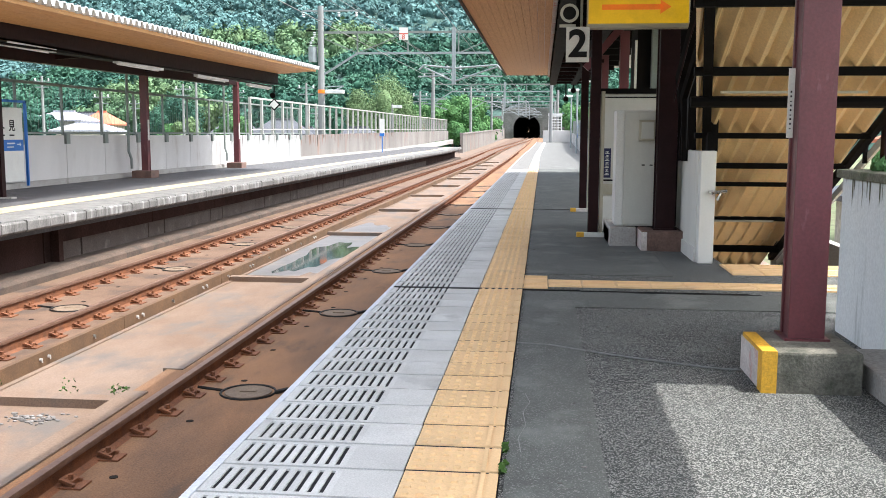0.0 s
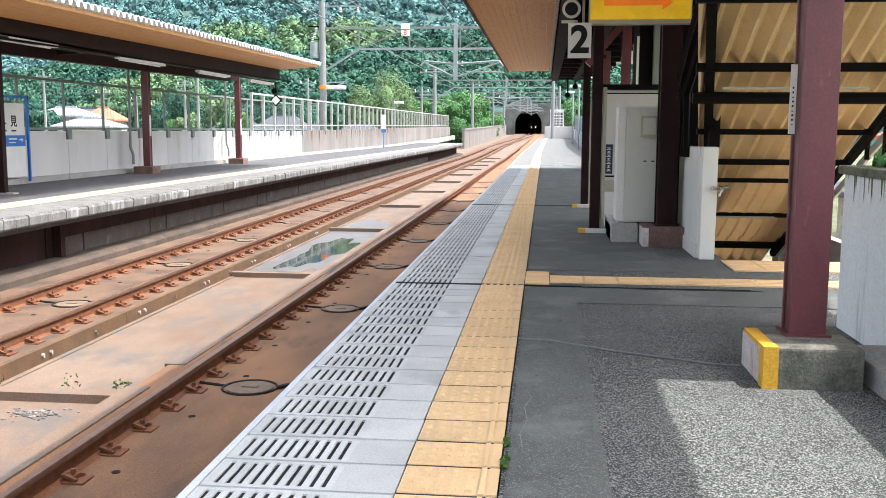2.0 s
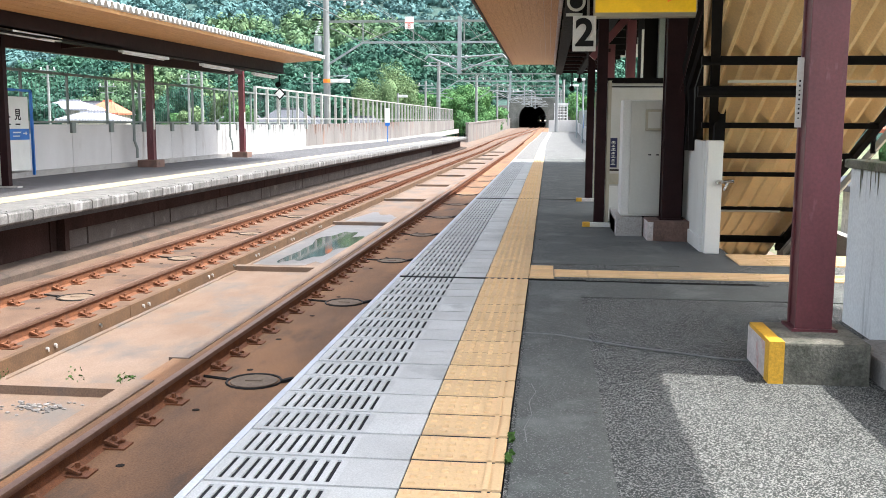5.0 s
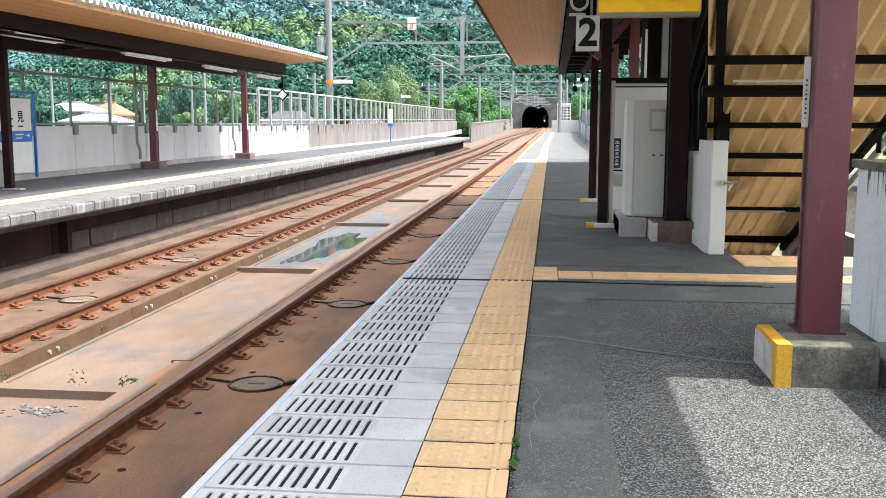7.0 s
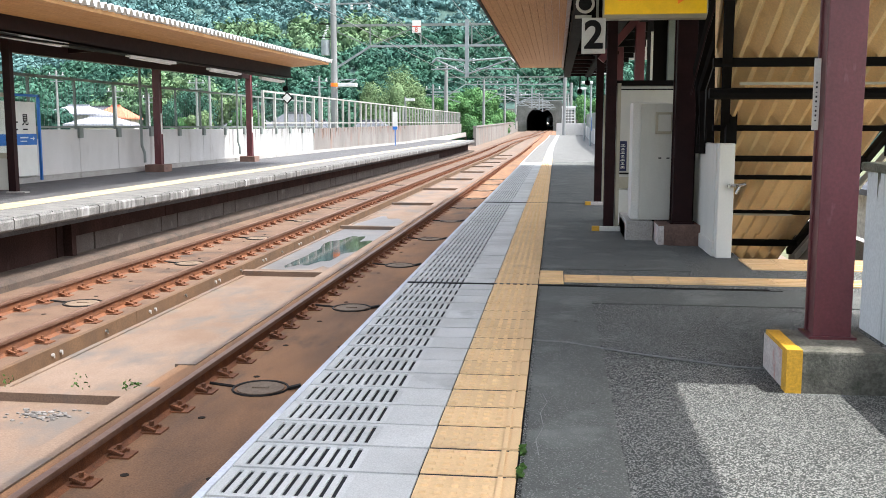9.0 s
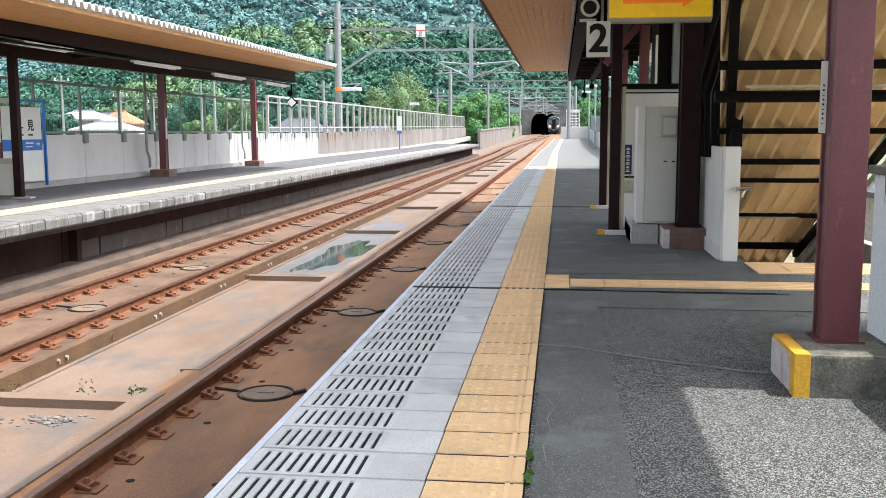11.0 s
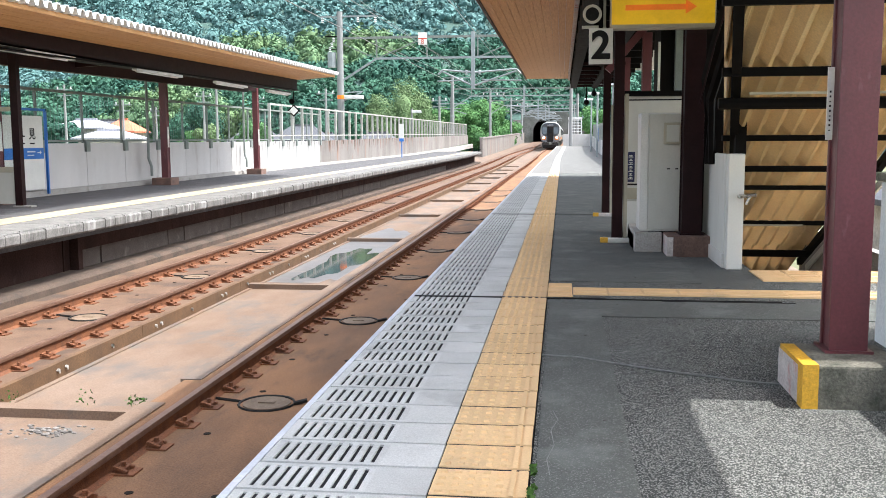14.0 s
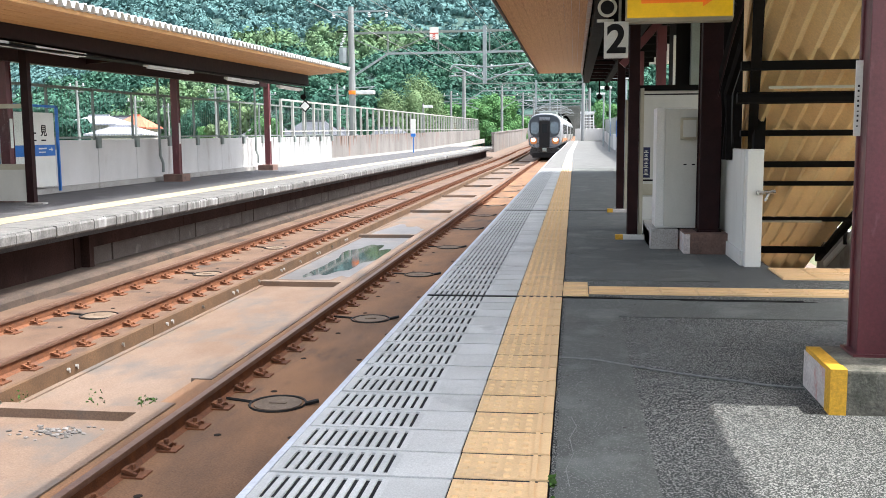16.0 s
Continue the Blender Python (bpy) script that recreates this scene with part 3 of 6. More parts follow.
def platform_right():
    p = thing("platform", "asphalt-paved station platform with a concrete coping edge", "platform", kind="structure")
    ye = 101.0
    # the deck is open above the stairwell
    run("deck", rect(0.004, 1.74, -0.3, 0.0), -8, 32, M_ASPH, p)
    run("deck", rect(1.741, 3.2, -0.3, 0.0), -8, 8.56, M_ASPH, p)
    run("deck", rect(1.741, 3.2, -0.3, 0.0), 12.7, 32, M_ASPH, p)
    run("deck", rect(0.004, 3.2, -0.3, 0.0), 32, ye, M_ASPH_FAR, p, "pale asphalt in the open")
    # bed coloured dark so the gaps between tiles look shaded
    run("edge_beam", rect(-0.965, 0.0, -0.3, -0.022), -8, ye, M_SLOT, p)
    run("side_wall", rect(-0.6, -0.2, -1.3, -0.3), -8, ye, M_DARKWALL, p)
    run("edge_strip", rect(-0.99, -0.962, -0.09, 0.004), -8, ye, M_EDGE, p, "white edge strip")
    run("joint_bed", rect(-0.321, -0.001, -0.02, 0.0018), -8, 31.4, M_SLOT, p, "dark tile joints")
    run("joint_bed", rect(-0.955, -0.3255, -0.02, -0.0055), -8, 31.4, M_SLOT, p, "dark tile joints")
    # finer, darker asphalt strip beside the tiles and a patched area across the platform
    run("asphalt_strip", rect(0.02, 0.36, -0.02, 0.006), -6, 6.86, M_ASPH_FINE, p, "smoother grey asphalt strip")
    part("asphalt_strip", boxes((0.02, 2.4, 6.25, 6.86, -0.02, 0.007)), M_ASPH_FINE, p, "smoother grey asphalt strip")
    run("asphalt_strip", rect(0.02, 1.2, -0.02, 0.005), 7.75, 31.5, M_ASPH_FINE, p, "smoother grey asphalt strip")
    bm = bmesh.new()
    for y in (6.93, 14.55):
        box(bm, -0.96, 0.42 if y < 8 else 0.9, y - 0.016, y + 0.016, 0.0, 0.0095)
    box(bm, 0.42, 1.62, 6.885, 6.9, 0.004, 0.011)
    box(bm, 0.8, 1.7, 6.84, 6.852, 0.004, 0.011)
    part("expansion_joint", bm, M_BLACKCABLE, p, "black expansion joint")
    # end parapet of the platform
    ex, ez = shift(ye), climb(ye)
    part("end_parapet", boxes((-0.35 + ex, 2.7 + ex, ye - 0.2, ye + 0.1, ez, ez + 1.25), bevel=0.02), M_PANEL, p)
    return p


def slot_mesh():
    """One coping tile: slotted grip field towards the track, plain field behind."""
    bm = bmesh.new()
    L, g = 0.258, 0.015
    x0, xs0, xs1, x1 = -0.96, -0.925, -0.53, -0.325
    box(bm, x0, x1, g / 2, L - g / 2, -0.02, -0.008)
    box(bm, x0, xs0, g / 2, L - g / 2, -0.008, 0)
    box(bm, xs1, x1, g / 2, L - g / 2, -0.008, 0)
    n = 10
    p = (xs1 - xs0) / n
    for k in range(n):
        box(bm, xs0 + k * p + 0.0165, xs0 + (k + 1) * p, 0.03, L - 0.03, -0.008, 0)
    box(bm, xs0, xs1, g / 2, 0.03, -0.008, 0)
    box(bm, xs0, xs1, L - 0.03, L - g / 2, -0.008, 0)
    me = bpy.data.meshes.new("coping_tile")
    bm.to_mesh(me)
    bm.free()
    me.materials.append(M_COPE)
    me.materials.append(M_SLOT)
    # slot floors take the dark colour in place of shade
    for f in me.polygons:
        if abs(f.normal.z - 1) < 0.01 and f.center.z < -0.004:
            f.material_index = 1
    return me


def yellow_mesh():
    bm = bmesh.new()
    L, g = 0.258, 0.02
    box(bm, -0.319, -0.002, g / 2, L - g / 2, -0.02, 0.004)
    for i in range(5):
        for j in range(4):
            x, y = -0.291 + i * 0.049, 0.038 + j * 0.06
            lo = [bm.verts.new((x + a, y + b2, 0.004)) for a, b2 in ((-0.0125, -0.009), (0.0125, -0.009), (0.0125, 0.009), (-0.0125, 0.009))]
            hi = [bm.verts.new((x + a, y + b2, 0.0115)) for a, b2 in ((-0.0095, -0.007), (0.0095, -0.007), (0.0095, 0.005), (-0.0095, 0.005))]
            for k in range(4):
                bm.faces.new((lo[k], lo[(k + 1) % 4], hi[(k + 1) % 4], hi[k]))
            bm.faces.new(hi)
    box(bm, -0.062, -0.045, g / 2, L - g / 2, 0.003, 0.0085)
    box(bm, -0.035, -0.004, g / 2, L - g / 2, 0.003, 0.007)
    me = bpy.data.meshes.new("tactile_tile")
    bm.to_mesh(me)
    bm.free()
    me.materials.append(M_YELLOW)
    return me


def platform_tiles(p):
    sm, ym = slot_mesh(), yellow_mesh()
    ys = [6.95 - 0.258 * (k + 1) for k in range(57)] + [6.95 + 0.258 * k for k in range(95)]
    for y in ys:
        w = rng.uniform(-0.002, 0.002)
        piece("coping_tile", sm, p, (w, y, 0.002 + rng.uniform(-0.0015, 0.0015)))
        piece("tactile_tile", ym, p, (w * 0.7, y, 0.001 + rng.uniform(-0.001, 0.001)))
    y1 = 6.95 + 0.258 * 95
    bm = bmesh.new()
    y = y1
    while y < 100.8:
        sweep(bm, rect(-0.96, -0.325, -0.02, 0.0), [y + 0.006, y + 0.51])
        y += 0.516
    # duller colour than the near tiles, to hold down full sun
    tagged(part("coping_run", bm, M_OLDCOPE, p), kind="stuff")
    run("tactile_run", rect(-0.319, -0.002, -0.02, 0.005), y1, 38, M_YELLOW, p)
    # white in place of yellow: the glare of the sun is painted in
    run("tactile_run", rect(-0.319, -0.002, -0.02, 0.005), 38.01, 100.8, M_PANEL_W, p, "warning strip in the open with sun glare put into its white")
    # guide strip that branches off towards the stair
    bm = bmesh.new()
    tile = bpy.data.meshes.new("guide_tile")
    box(bm, 0, 0.252, 0, 0.3, -0.02, 0.012)
    for k in range(4):
        box(bm, 0.01, 0.242, 0.04 + k * 0.065, 0.065 + k * 0.065, 0.012, 0.017)
    bm.to_mesh(tile)
    bm.free()
    tile.materials.append(M_YELLOW)
    for k in range(9):
        piece("guide_tile", tile, p, (0.19 + 0.256 * k, 7.1, 0))
    for k in range(2):
        piece("guide_tile", tile, p, (0.002, 7.0 + 0.3 * k, -0.001)).scale = (0.72, 1, 1)
    for i in range(5):
        for j in range(2):
            piece("guide_tile", tile, p, (1.7 + 0.256 * i, 7.9 + 0.305 * j, 0))


def platform_left():
    p = thing("platform", "opposite platform with weathered white coping over a dark wall", "platform", kind="structure")
    ye = 83.0
    z = -0.05
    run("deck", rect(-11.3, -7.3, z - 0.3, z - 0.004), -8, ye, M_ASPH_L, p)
    bm = bmesh.new()
    y = -6.0
    while y < ye - 1:
        sweep(bm, [(-7.78, z - 0.14), (-7.14, z - 0.14), (-7.11, z - 0.03), (-7.12 + rng.uniform(-0.008, 0.008), z - 0.012), (-7.3, z), (-7.78, z)], [y + 0.01, y + 0.99])
        y += 1.0
    tagged(part("coping_stone", bm, M_OLDCOPE, p, "chipped white coping stones"), kind="stuff")
    # cast face of the coping, scalloped along its upper edge
    bm = bmesh.new()
    y = -6.0
    while y < ye - 1:
        wide = rng.uniform(0.3, 0.42)
        d = rng.uniform(-0.008, 0.008)
        sweep(bm, [(-7.3, z - 0.2), (-7.09 + d, z - 0.2), (-7.065 + d, z - 0.17), (-7.06 + d, z - 0.06 + d), (-7.075 + d, z - 0.035 + d), (-7.3, z - 0.03)], [y + 0.006, y + wide - 0.006])
        y += wide
    tagged(part("coping_face", bm, M_DRIP, p, "white coping face with dark drips"), kind="stuff")
    bm = bmesh.new()
    y = -6.0
    while y < ye - 1:
        sweep(bm, rect(-8.4, -8.12, z - 0.05, z + 0.004), [y + 0.004, y + 0.296])
        sweep(bm, rect(-8.112, -7.84, z - 0.05, z + 0.004), [y + 0.004, y + 0.296])
        y += 0.3
    tagged(part("tactile_run", bm, M_YPALE, p, "pale yellow warning strip"), kind="stuff")
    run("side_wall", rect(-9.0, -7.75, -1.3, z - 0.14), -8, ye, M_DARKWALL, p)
    bm = bmesh.new()
    y = 2.0
    while y < ye:
        if y < 14:
            box(bm, -7.762, -7.73, y + 1.4, y + 1.42, -1.05, z - 0.14)
        y += 3.6
    box(bm, -7.76, -7.6, 14.42, 14.56, -1.05, z - 0.14)
    part("wall_joint", bm, M_DARKWALL, p)
    # deep beam over dusty lower panels
    y = 14.56
    while y < ye - 4:
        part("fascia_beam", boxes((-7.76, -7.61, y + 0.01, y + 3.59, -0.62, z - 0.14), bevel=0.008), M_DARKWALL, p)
        part("lower_panel", boxes((-7.76, -7.7, y + 0.01, y + 0.78, -1.0, -0.62), bevel=0.006), M_LOWPANEL, p)
        part("lower_panel", boxes((-7.76, -7.7, y + 0.84, y + 3.57, -1.0, -0.62), bevel=0.006), M_LOWPANEL, p)
        y += 3.6
    run("ledge", [(-7.76, -1.3), (-7.2, -1.3), (-7.2, -0.98), (-7.28, -0.93), (-7.76, -0.93)], -8, ye, M_LEDGE, p, "stained concrete ledge")
    bm = boxes((-7.4, -7.1, ye - 0.5, ye - 0.1, z, z + 0.02), (-7.15, -7.1, ye - 0.3, ye - 0.25, z - 0.1, z + 0.45), (-7.15, -6.95, ye - 0.3, ye - 0.25, z + 0.2, z + 0.28))
    part("end_marker", bm, M_BLACKB, p)


def b_side(y):
    """The far track closes on the near one before the tunnel."""
    if y < 95:
        return 0.0
    s = min(1.0, (y - 95) / 100)
    return 2.3 * s * s * (3 - 2 * s)


def track_bed():
    t = thing("track_bed", "rust-stained concrete slab track with a drained middle channel", "track bed", kind="structure")
    ye = 204.0
    run("slab", rect(-3.36, -0.7, -1.3, -1.07), -8, ye, M_SLAB, t)
    run("slab", rect(-7.22, -4.93, -1.3, -1.07), -8, ye, M_SLAB_B, t)
    run("channel_floor", rect(-4.93, -3.36, -1.4, -1.23), -8, ye, M_CHANNEL, t, "pale peach concrete channel floor")
    bm = bmesh.new()
    y = -6.7
    while y < 100:
        sweep(bm, rect(-4.93, -4.87, -1.4, -1.062), [y, y + 3.49], b_side)
        y += 3.5
    part("curb", bm, M_CURB, t, "brown bolted curb plate")
    bm = bmesh.new()
    sweep(bm, rect(-4.872, -4.81, -1.25, -1.215), stations(-6, 100))
    part("fillet", bm, M_CHANNEL, t)
    bm = bmesh.new()
    for k in range(14):
        for dy in (0.0, 0.16):
            y = 5.4 + 1.15 * k + dy * (k % 2)
            rod(bm, (-4.88, y, -1.13), (-4.845, y, -1.13), 0.017, 6)
            rod(bm, (-4.845, y, -1.135), (-4.845, y, -1.16), 0.008, 4)
    part("curb_bolt", bm, M_CONC, t)
    run("slab_lip", rect(-3.4, -3.2, -1.2, -1.055), -8, 7.6, M_CHANNEL, t)
    run("slab_lip", rect(-3.4, -3.2, -1.2, -1.06), 8.4, 120, M_CHANNEL, t)
    bm = bmesh.new()
    for k in range(12):
        y = 0.55 + 7.05 * k
        sweep(bm, rect(-4.87, -3.4, -1.3, -1.15), [y, y + 0.17])
    part("cross_curb", bm, M_CHANNEL, t, "low concrete cross curb")
    # inspection hatches with a cable loop round them
    lid = bpy.data.meshes.new("hatch_lid")
    bm = bmesh.new()
    rod(bm, (0, 0, -0.01), (0, 0, 0.012), 0.2, 24)
    box(bm, -0.07, 0.07, -0.02, 0.02, 0.01, 0.02)
    bm.to_mesh(lid)
    bm.free()
    lid.materials.append(M_HATCH)
    loop = bpy.data.meshes.new("hatch_rim")
    c = [(0.235 * math.cos(a), 0.235 * math.sin(a), 0.006) for a in [math.tau * k / 20 for k in range(21)]]
    bm = pipe(c, 0.011, 5)
    rod(bm, (-0.235, 0.02, 0.01), (-0.48, 0.1, 0.01), 0.014, 5)
    rod(bm, (0.235, 0.0, 0.01), (0.34, 0.04, 0.03), 0.02, 5)
    bm.to_mesh(loop)
    bm.free()
    loop.materials.append(M_BLACKCABLE)
    for x, first, step, cnt in ((-2.35, 7.7, 3.65, 10), (-5.78, 11.23, 3.55, 8)):
        for k in range(cnt):
            y = first + step * k
            piece("hatch_lid", lid, t, (x, y, -1.07))
            piece("hatch_rim", loop, t, (x, y, -1.07))
    bm = bmesh.new()
    for k in range(14):
        y = 3.2 + 1.22 * k
        for x in (-2.55, -1.98, -5.9):
            rod(bm, (x + 0.05 * math.sin(k * 2.1), y, -1.07), (x + 0.05 * math.sin(k * 2.1), y, -1.066), 0.03, 8)
    part("drain_hole", bm, M_HOLE, t)
    # rails and their clips
    head = [(-0.032, 0), (-0.028, 0.012), (0.028, 0.012), (0.032, 0), (0.032, -0.025), (-0.032, -0.025)]
    web = [(-0.06, -0.15), (0.06, -0.15), (0.06, -0.138), (0.012, -0.118), (0.009, -0.03), (0.03, -0.024), (-0.03, -0.024), (-0.009, -0.03), (-0.012, -0.118), (-0.06, -0.138)]
    clip = bpy.data.meshes.new("rail_clip")
    bm = bmesh.new()
    box(bm, 0.02, 0.19, -0.075, 0.075, 0.0, 0.02)
    box(bm, 0.05, 0.12, -0.04, 0.04, 0.02, 0.05)
    bar(bm, (0.045, -0.045, 0.05), (0.045, 0.045, 0.05), 0.03, 0.02)
    bar(bm, (0.05, -0.04, 0.055), (0.14, -0.055, 0.03), 0.022, 0.018)
    bar(bm, (0.05, 0.04, 0.055), (0.14, 0.055, 0.03), 0.022, 0.018)
    rod(bm, (0.09, 0, 0.05), (0.09, 0, 0.085), 0.018, 6)
    box(bm, -0.19, -0.05, -0.07, 0.07, 0.0, 0.025)
    rod(bm, (-0.1, 0, 0.02), (-0.1, 0, 0.075), 0.02, 6)
    bm.to_mesh(clip)
    bm.free()
    clip.materials.append(M_RUST)
    for x, side in ((-2.884, None), (-1.817, None), (-5.204, b_side), (-6.376, b_side)):
        r = thing("rail", "rusty steel running rail with a worn head", "rail", "running rails", kind="structure")
        ends = stations(-8, 204) + ([260, 340, 420, 520] if side is None else [])
        part("rail_foot", sweep(bmesh.new(), [(x + a, -0.932 + b2) for a, b2 in web], ends, side), M_RUST, r)
        part("rail_head", sweep(bmesh.new(), [(x + a, -0.932 + b2) for a, b2 in head], ends, side), M_RAILHEAD, r)
        if x == -1.817:
            continue
        for k in range(66):
            piece("rail_clip", clip, r, (x, 4.43 + 0.52 * k, -1.078))
        bm = bmesh.new()
        for k in range(66, 180):
            y = 4.43 + 0.52 * k
            sx = x + shift(y)
            box(bm, sx - 0.12, sx + 0.15, y - 0.06, y + 0.06, -1.075 + climb(y), -1.02 + climb(y))
        tagged(part("far_clips", bm, M_RUST, r), kind="stuff")
    # puddle in the channel
    bm = bmesh.new()
    v = []
    for k in range(40):
        a = math.tau * k / 40
        rr = 1 + 0.16 * math.sin(3 * a + 1) + 0.12 * math.sin(5 * a) + 0.1 * math.sin(9 * a + 2)
        v.append(bm.verts.new((-4.12 + 0.42 * rr * math.cos(a) + 0.06 * math.sin(a), 18.1 + 2.2 * rr * math.sin(a), -1.2245)))
    bm.faces.new(v)
    tagged(part("puddle", bm, M_WATER), "shallow rainwater puddle on the channel concrete", "puddle", kind="structure")
    bm = bmesh.new()
    v = []
    for k in range(48):
        a = math.tau * k / 48
        rr = 1 + 0.1 * math.sin(3 * a + 2) + 0.08 * math.sin(7 * a) + 0.05 * math.sin(13 * a + 2)
        v.append(bm.verts.new((max(-4.8, min(-3.41, -4.1 + 0.9 * rr * math.cos(a))), max(15.35, 19.5 + 5.0 * rr * math.sin(a)), -1.2268)))
    bm.faces.new(v)
    tagged(part("damp_patch", bm, M_DAMP), "damp grey stain round the puddle", "stain", kind="structure")
    # rubble and weeds by the nearest cross curb
    bm = bmesh.new()
    for k in range(60):
        x, y = rng.normal(-4.05, 0.18), rng.normal(7.25, 0.1)
        s = rng.uniform(0.008, 0.024)
        q = bmesh.ops.create_icosphere(bm, subdivisions=1, radius=s)
        for w in q["verts"]:
            w.co = Vector((x + w.co.x * 1.4, y + w.co.y, -1.225 + max(-0.01, w.co.z * 0.6))) + Vector(rng.normal(0, s * 0.12, 3))
    tagged(part("gravel", bm, M_GRAVEL), "small heap of broken concrete rubble", "rubble", kind="stuff")
    for n, cx2, cy2, hh in ((22, -3.55, 7.82, 0.07), (6, -4.05, 7.85, 0.1), (6, -4.8, 7.9, 0.06), (22, -4.78, 6.9, 0.1), (6, 0.012, 3.14, 0.022), (3, 0.012, 3.34, 0.014)):
        q = leaf_cloud(np.array([[cx2, cy2, (-1.16 if cx2 < -1 else 0.0) + hh * 0.4]]), np.array([[0.1, 0.06, hh]]) if cx2 < -1 else np.array([[0.014, 0.07, hh * 0.7]]), n * 4, 0.014)
        ground = -1.23 if cx2 < -1 else 0.0
        q[:, 2] = np.maximum(q[:, 2], ground)
        w = new("weed", quads_mesh("weed", q, M_WEED))
        tagged(w, "small green weed in a concrete joint", "weed", "weeds in the joints", kind="stuff")


def platform_grit():
    bm = bmesh.new()
    for k in range(70):
        x, y = rng.uniform(0.05, 1.1), rng.uniform(3.0, 9.5)
        q = bmesh.ops.create_icosphere(bm, subdivisions=1, radius=rng.uniform(0.003, 0.008))
        for w in q["verts"]:
            w.co = Vector((x + w.co.x * 1.5, y + w.co.y, 0.008 + max(-0.003, w.co.z * 0.5)))
    tagged(part("grit", bm, M_GRAVEL), "loose pale grit on the platform asphalt", "grit", kind="stuff")


def side_walls():
    # left parapet: panels with a fence on top
    w = thing("wall_west", "grey concrete parapet panels behind the opposite platform", "wall", kind="structure")
    z = -0.05
    y = 7.55
    while y < 112:
        wide = 2.0
        m = M_PANEL if y < 33.4 else (M_PANEL_W if y < 42.5 else M_PANEL_R)
        x = -11.12
        zt = 1.08 + max(0, y - 42) * 0.007
        part("panel", boxes((x - 0.16, x, y + 0.008, y + wide - 0.008, z + 0.12 + climb(y), zt), bevel=0.006), m, w)
        y += wide
    run("plinth", rect(-11.3, -11.03, -0.4, z + 0.125), 6, 112, M_CONC, w)
    # dirt and rust run down from the top edge of the panels
    for k in range(86):
        y = 33.7 + 0.44 * k + rng.uniform(-0.2, 0.2)
        if y > 110:
            break
        zt = 1.08 + max(0, y - 42) * 0.007 - 0.006
        ln = rng.uniform(0.08, 0.55) if y < 43.5 else rng.uniform(0.15, 0.7)
        wd = rng.uniform(0.015, 0.06) if y < 43.5 else rng.uniform(0.04, 0.2)
        bm = bmesh.new()
        bm.faces.new([bm.verts.new((-11.117, y + a, zt - b3)) for a, b3 in ((-wd, 0), (-wd * 0.7, ln * 0.5), (-wd * 0.1, ln), (wd * 0.5, ln * 0.6), (wd, 0))])
        part("run_stain", bm, M_LEDGE if y < 43.5 or k % 3 == 0 else M_REDBASE, w)
    f = thing("fence", "tall grey steel fence on the parapet", "fence", kind="structure")
    y = 9.55
    while y < 44:
        part("post", bars(((-11.2, y, 1.0), (-11.2, y, 2.26), 0.05, 0.05)), M_FENCE, f)
        part("clamp", boxes((-11.12, -11.06, y - 0.09, y + 0.09, 0.88, 1.12)), M_FENCE, f)
        y += 2.0
    part("top_rail", bars(((-11.2, 8, 2.22), (-11.2, 44, 2.3), 0.06, 0.06)), M_FENCE, f)
    part("bottom_rail", bars(((-11.2, 8, 1.12), (-11.2, 44, 1.16), 0.05, 0.05)), M_FENCE, f)
    mesh = []
    yy = 8.0
    while yy < 44:
        mesh.append(((-11.2, yy, 1.12), (-11.2, yy, 2.32), 0.004, 0.004))
        yy += 0.16
    tagged(part("mesh_wire", bars(*mesh), M_WIRE, f), kind="stuff")
    f2 = thing("fence", "pale rust-streaked steel railing on the parapet", "fence", kind="structure")
    y = 36.0
    while y < 112:
        zb, zt = 1.1 + max(0, y - 42) * 0.007, 2.55 + max(0, y - 42) * 0.004
        part("post", bars(((-11.16, y, zb - 0.05), (-11.16, y, zt), 0.1, 0.1)), M_FENCE_W, f2)
        y += 1.55
    part("top_rail", bars(((-11.16, 36, 2.52), (-11.16, 112, 2.83), 0.07, 0.07)), M_FENCE_W, f2)
    part("mid_rail", bars(((-11.16, 36, 1.3), (-11.16, 112, 1.7), 0.05, 0.05)), M_FENCE_W, f2)
    # low wall towards the tunnel on the far side
    bm = bmesh.new()
    y = 104.0
    while y < 203:
        sweep(bm, rect(-9.4, -9.1, -1.3, 0.75), [y, y + 5.95])
        sweep(bm, rect(-9.46, -9.04, 0.75, 0.9), [y, y + 5.95])
        y += 6
    tagged(part("wall_north", bm, M_PANEL_R), "low stained concrete wall leading to the tunnel", "wall", kind="structure")
    # right-hand parapet beyond the canopy
    w = thing("wall_east", "weathered white concrete parapet on the open platform", "wall", kind="structure")
    y = 26.0
    while y < 101:
        sx = shift(y)
        part("panel", boxes((2.72 + sx, 2.9 + sx, y + 0.01, y + 2.49, -0.1 + climb(y), 1.05 + climb(y)), bevel=0.008), M_PANEL_W if int(y) % 3 else M_PANEL, w)
        y += 2.5
    f = thing("fence", "grey panel fence above the open platform wall", "fence", kind="structure")
    y = 26.0
    while y < 101:
        sx, sz = shift(y), climb(y)
        part("post", bars(((2.8 + sx, y, 1.0 + sz), (2.8 + sx, y, 2.25 + sz), 0.07, 0.07)), M_FENCE, f)
        part("infill", boxes((2.79 + sx, 2.81 + sx, y + 0.08, y + 2.42, 1.1 + sz, 2.15 + sz)), M_FENCE, f)
        y += 2.5


terrain()
hills()
tunnel()
PLAT = platform_right()
platform_left()
track_bed()
side_walls()
platform_grit()


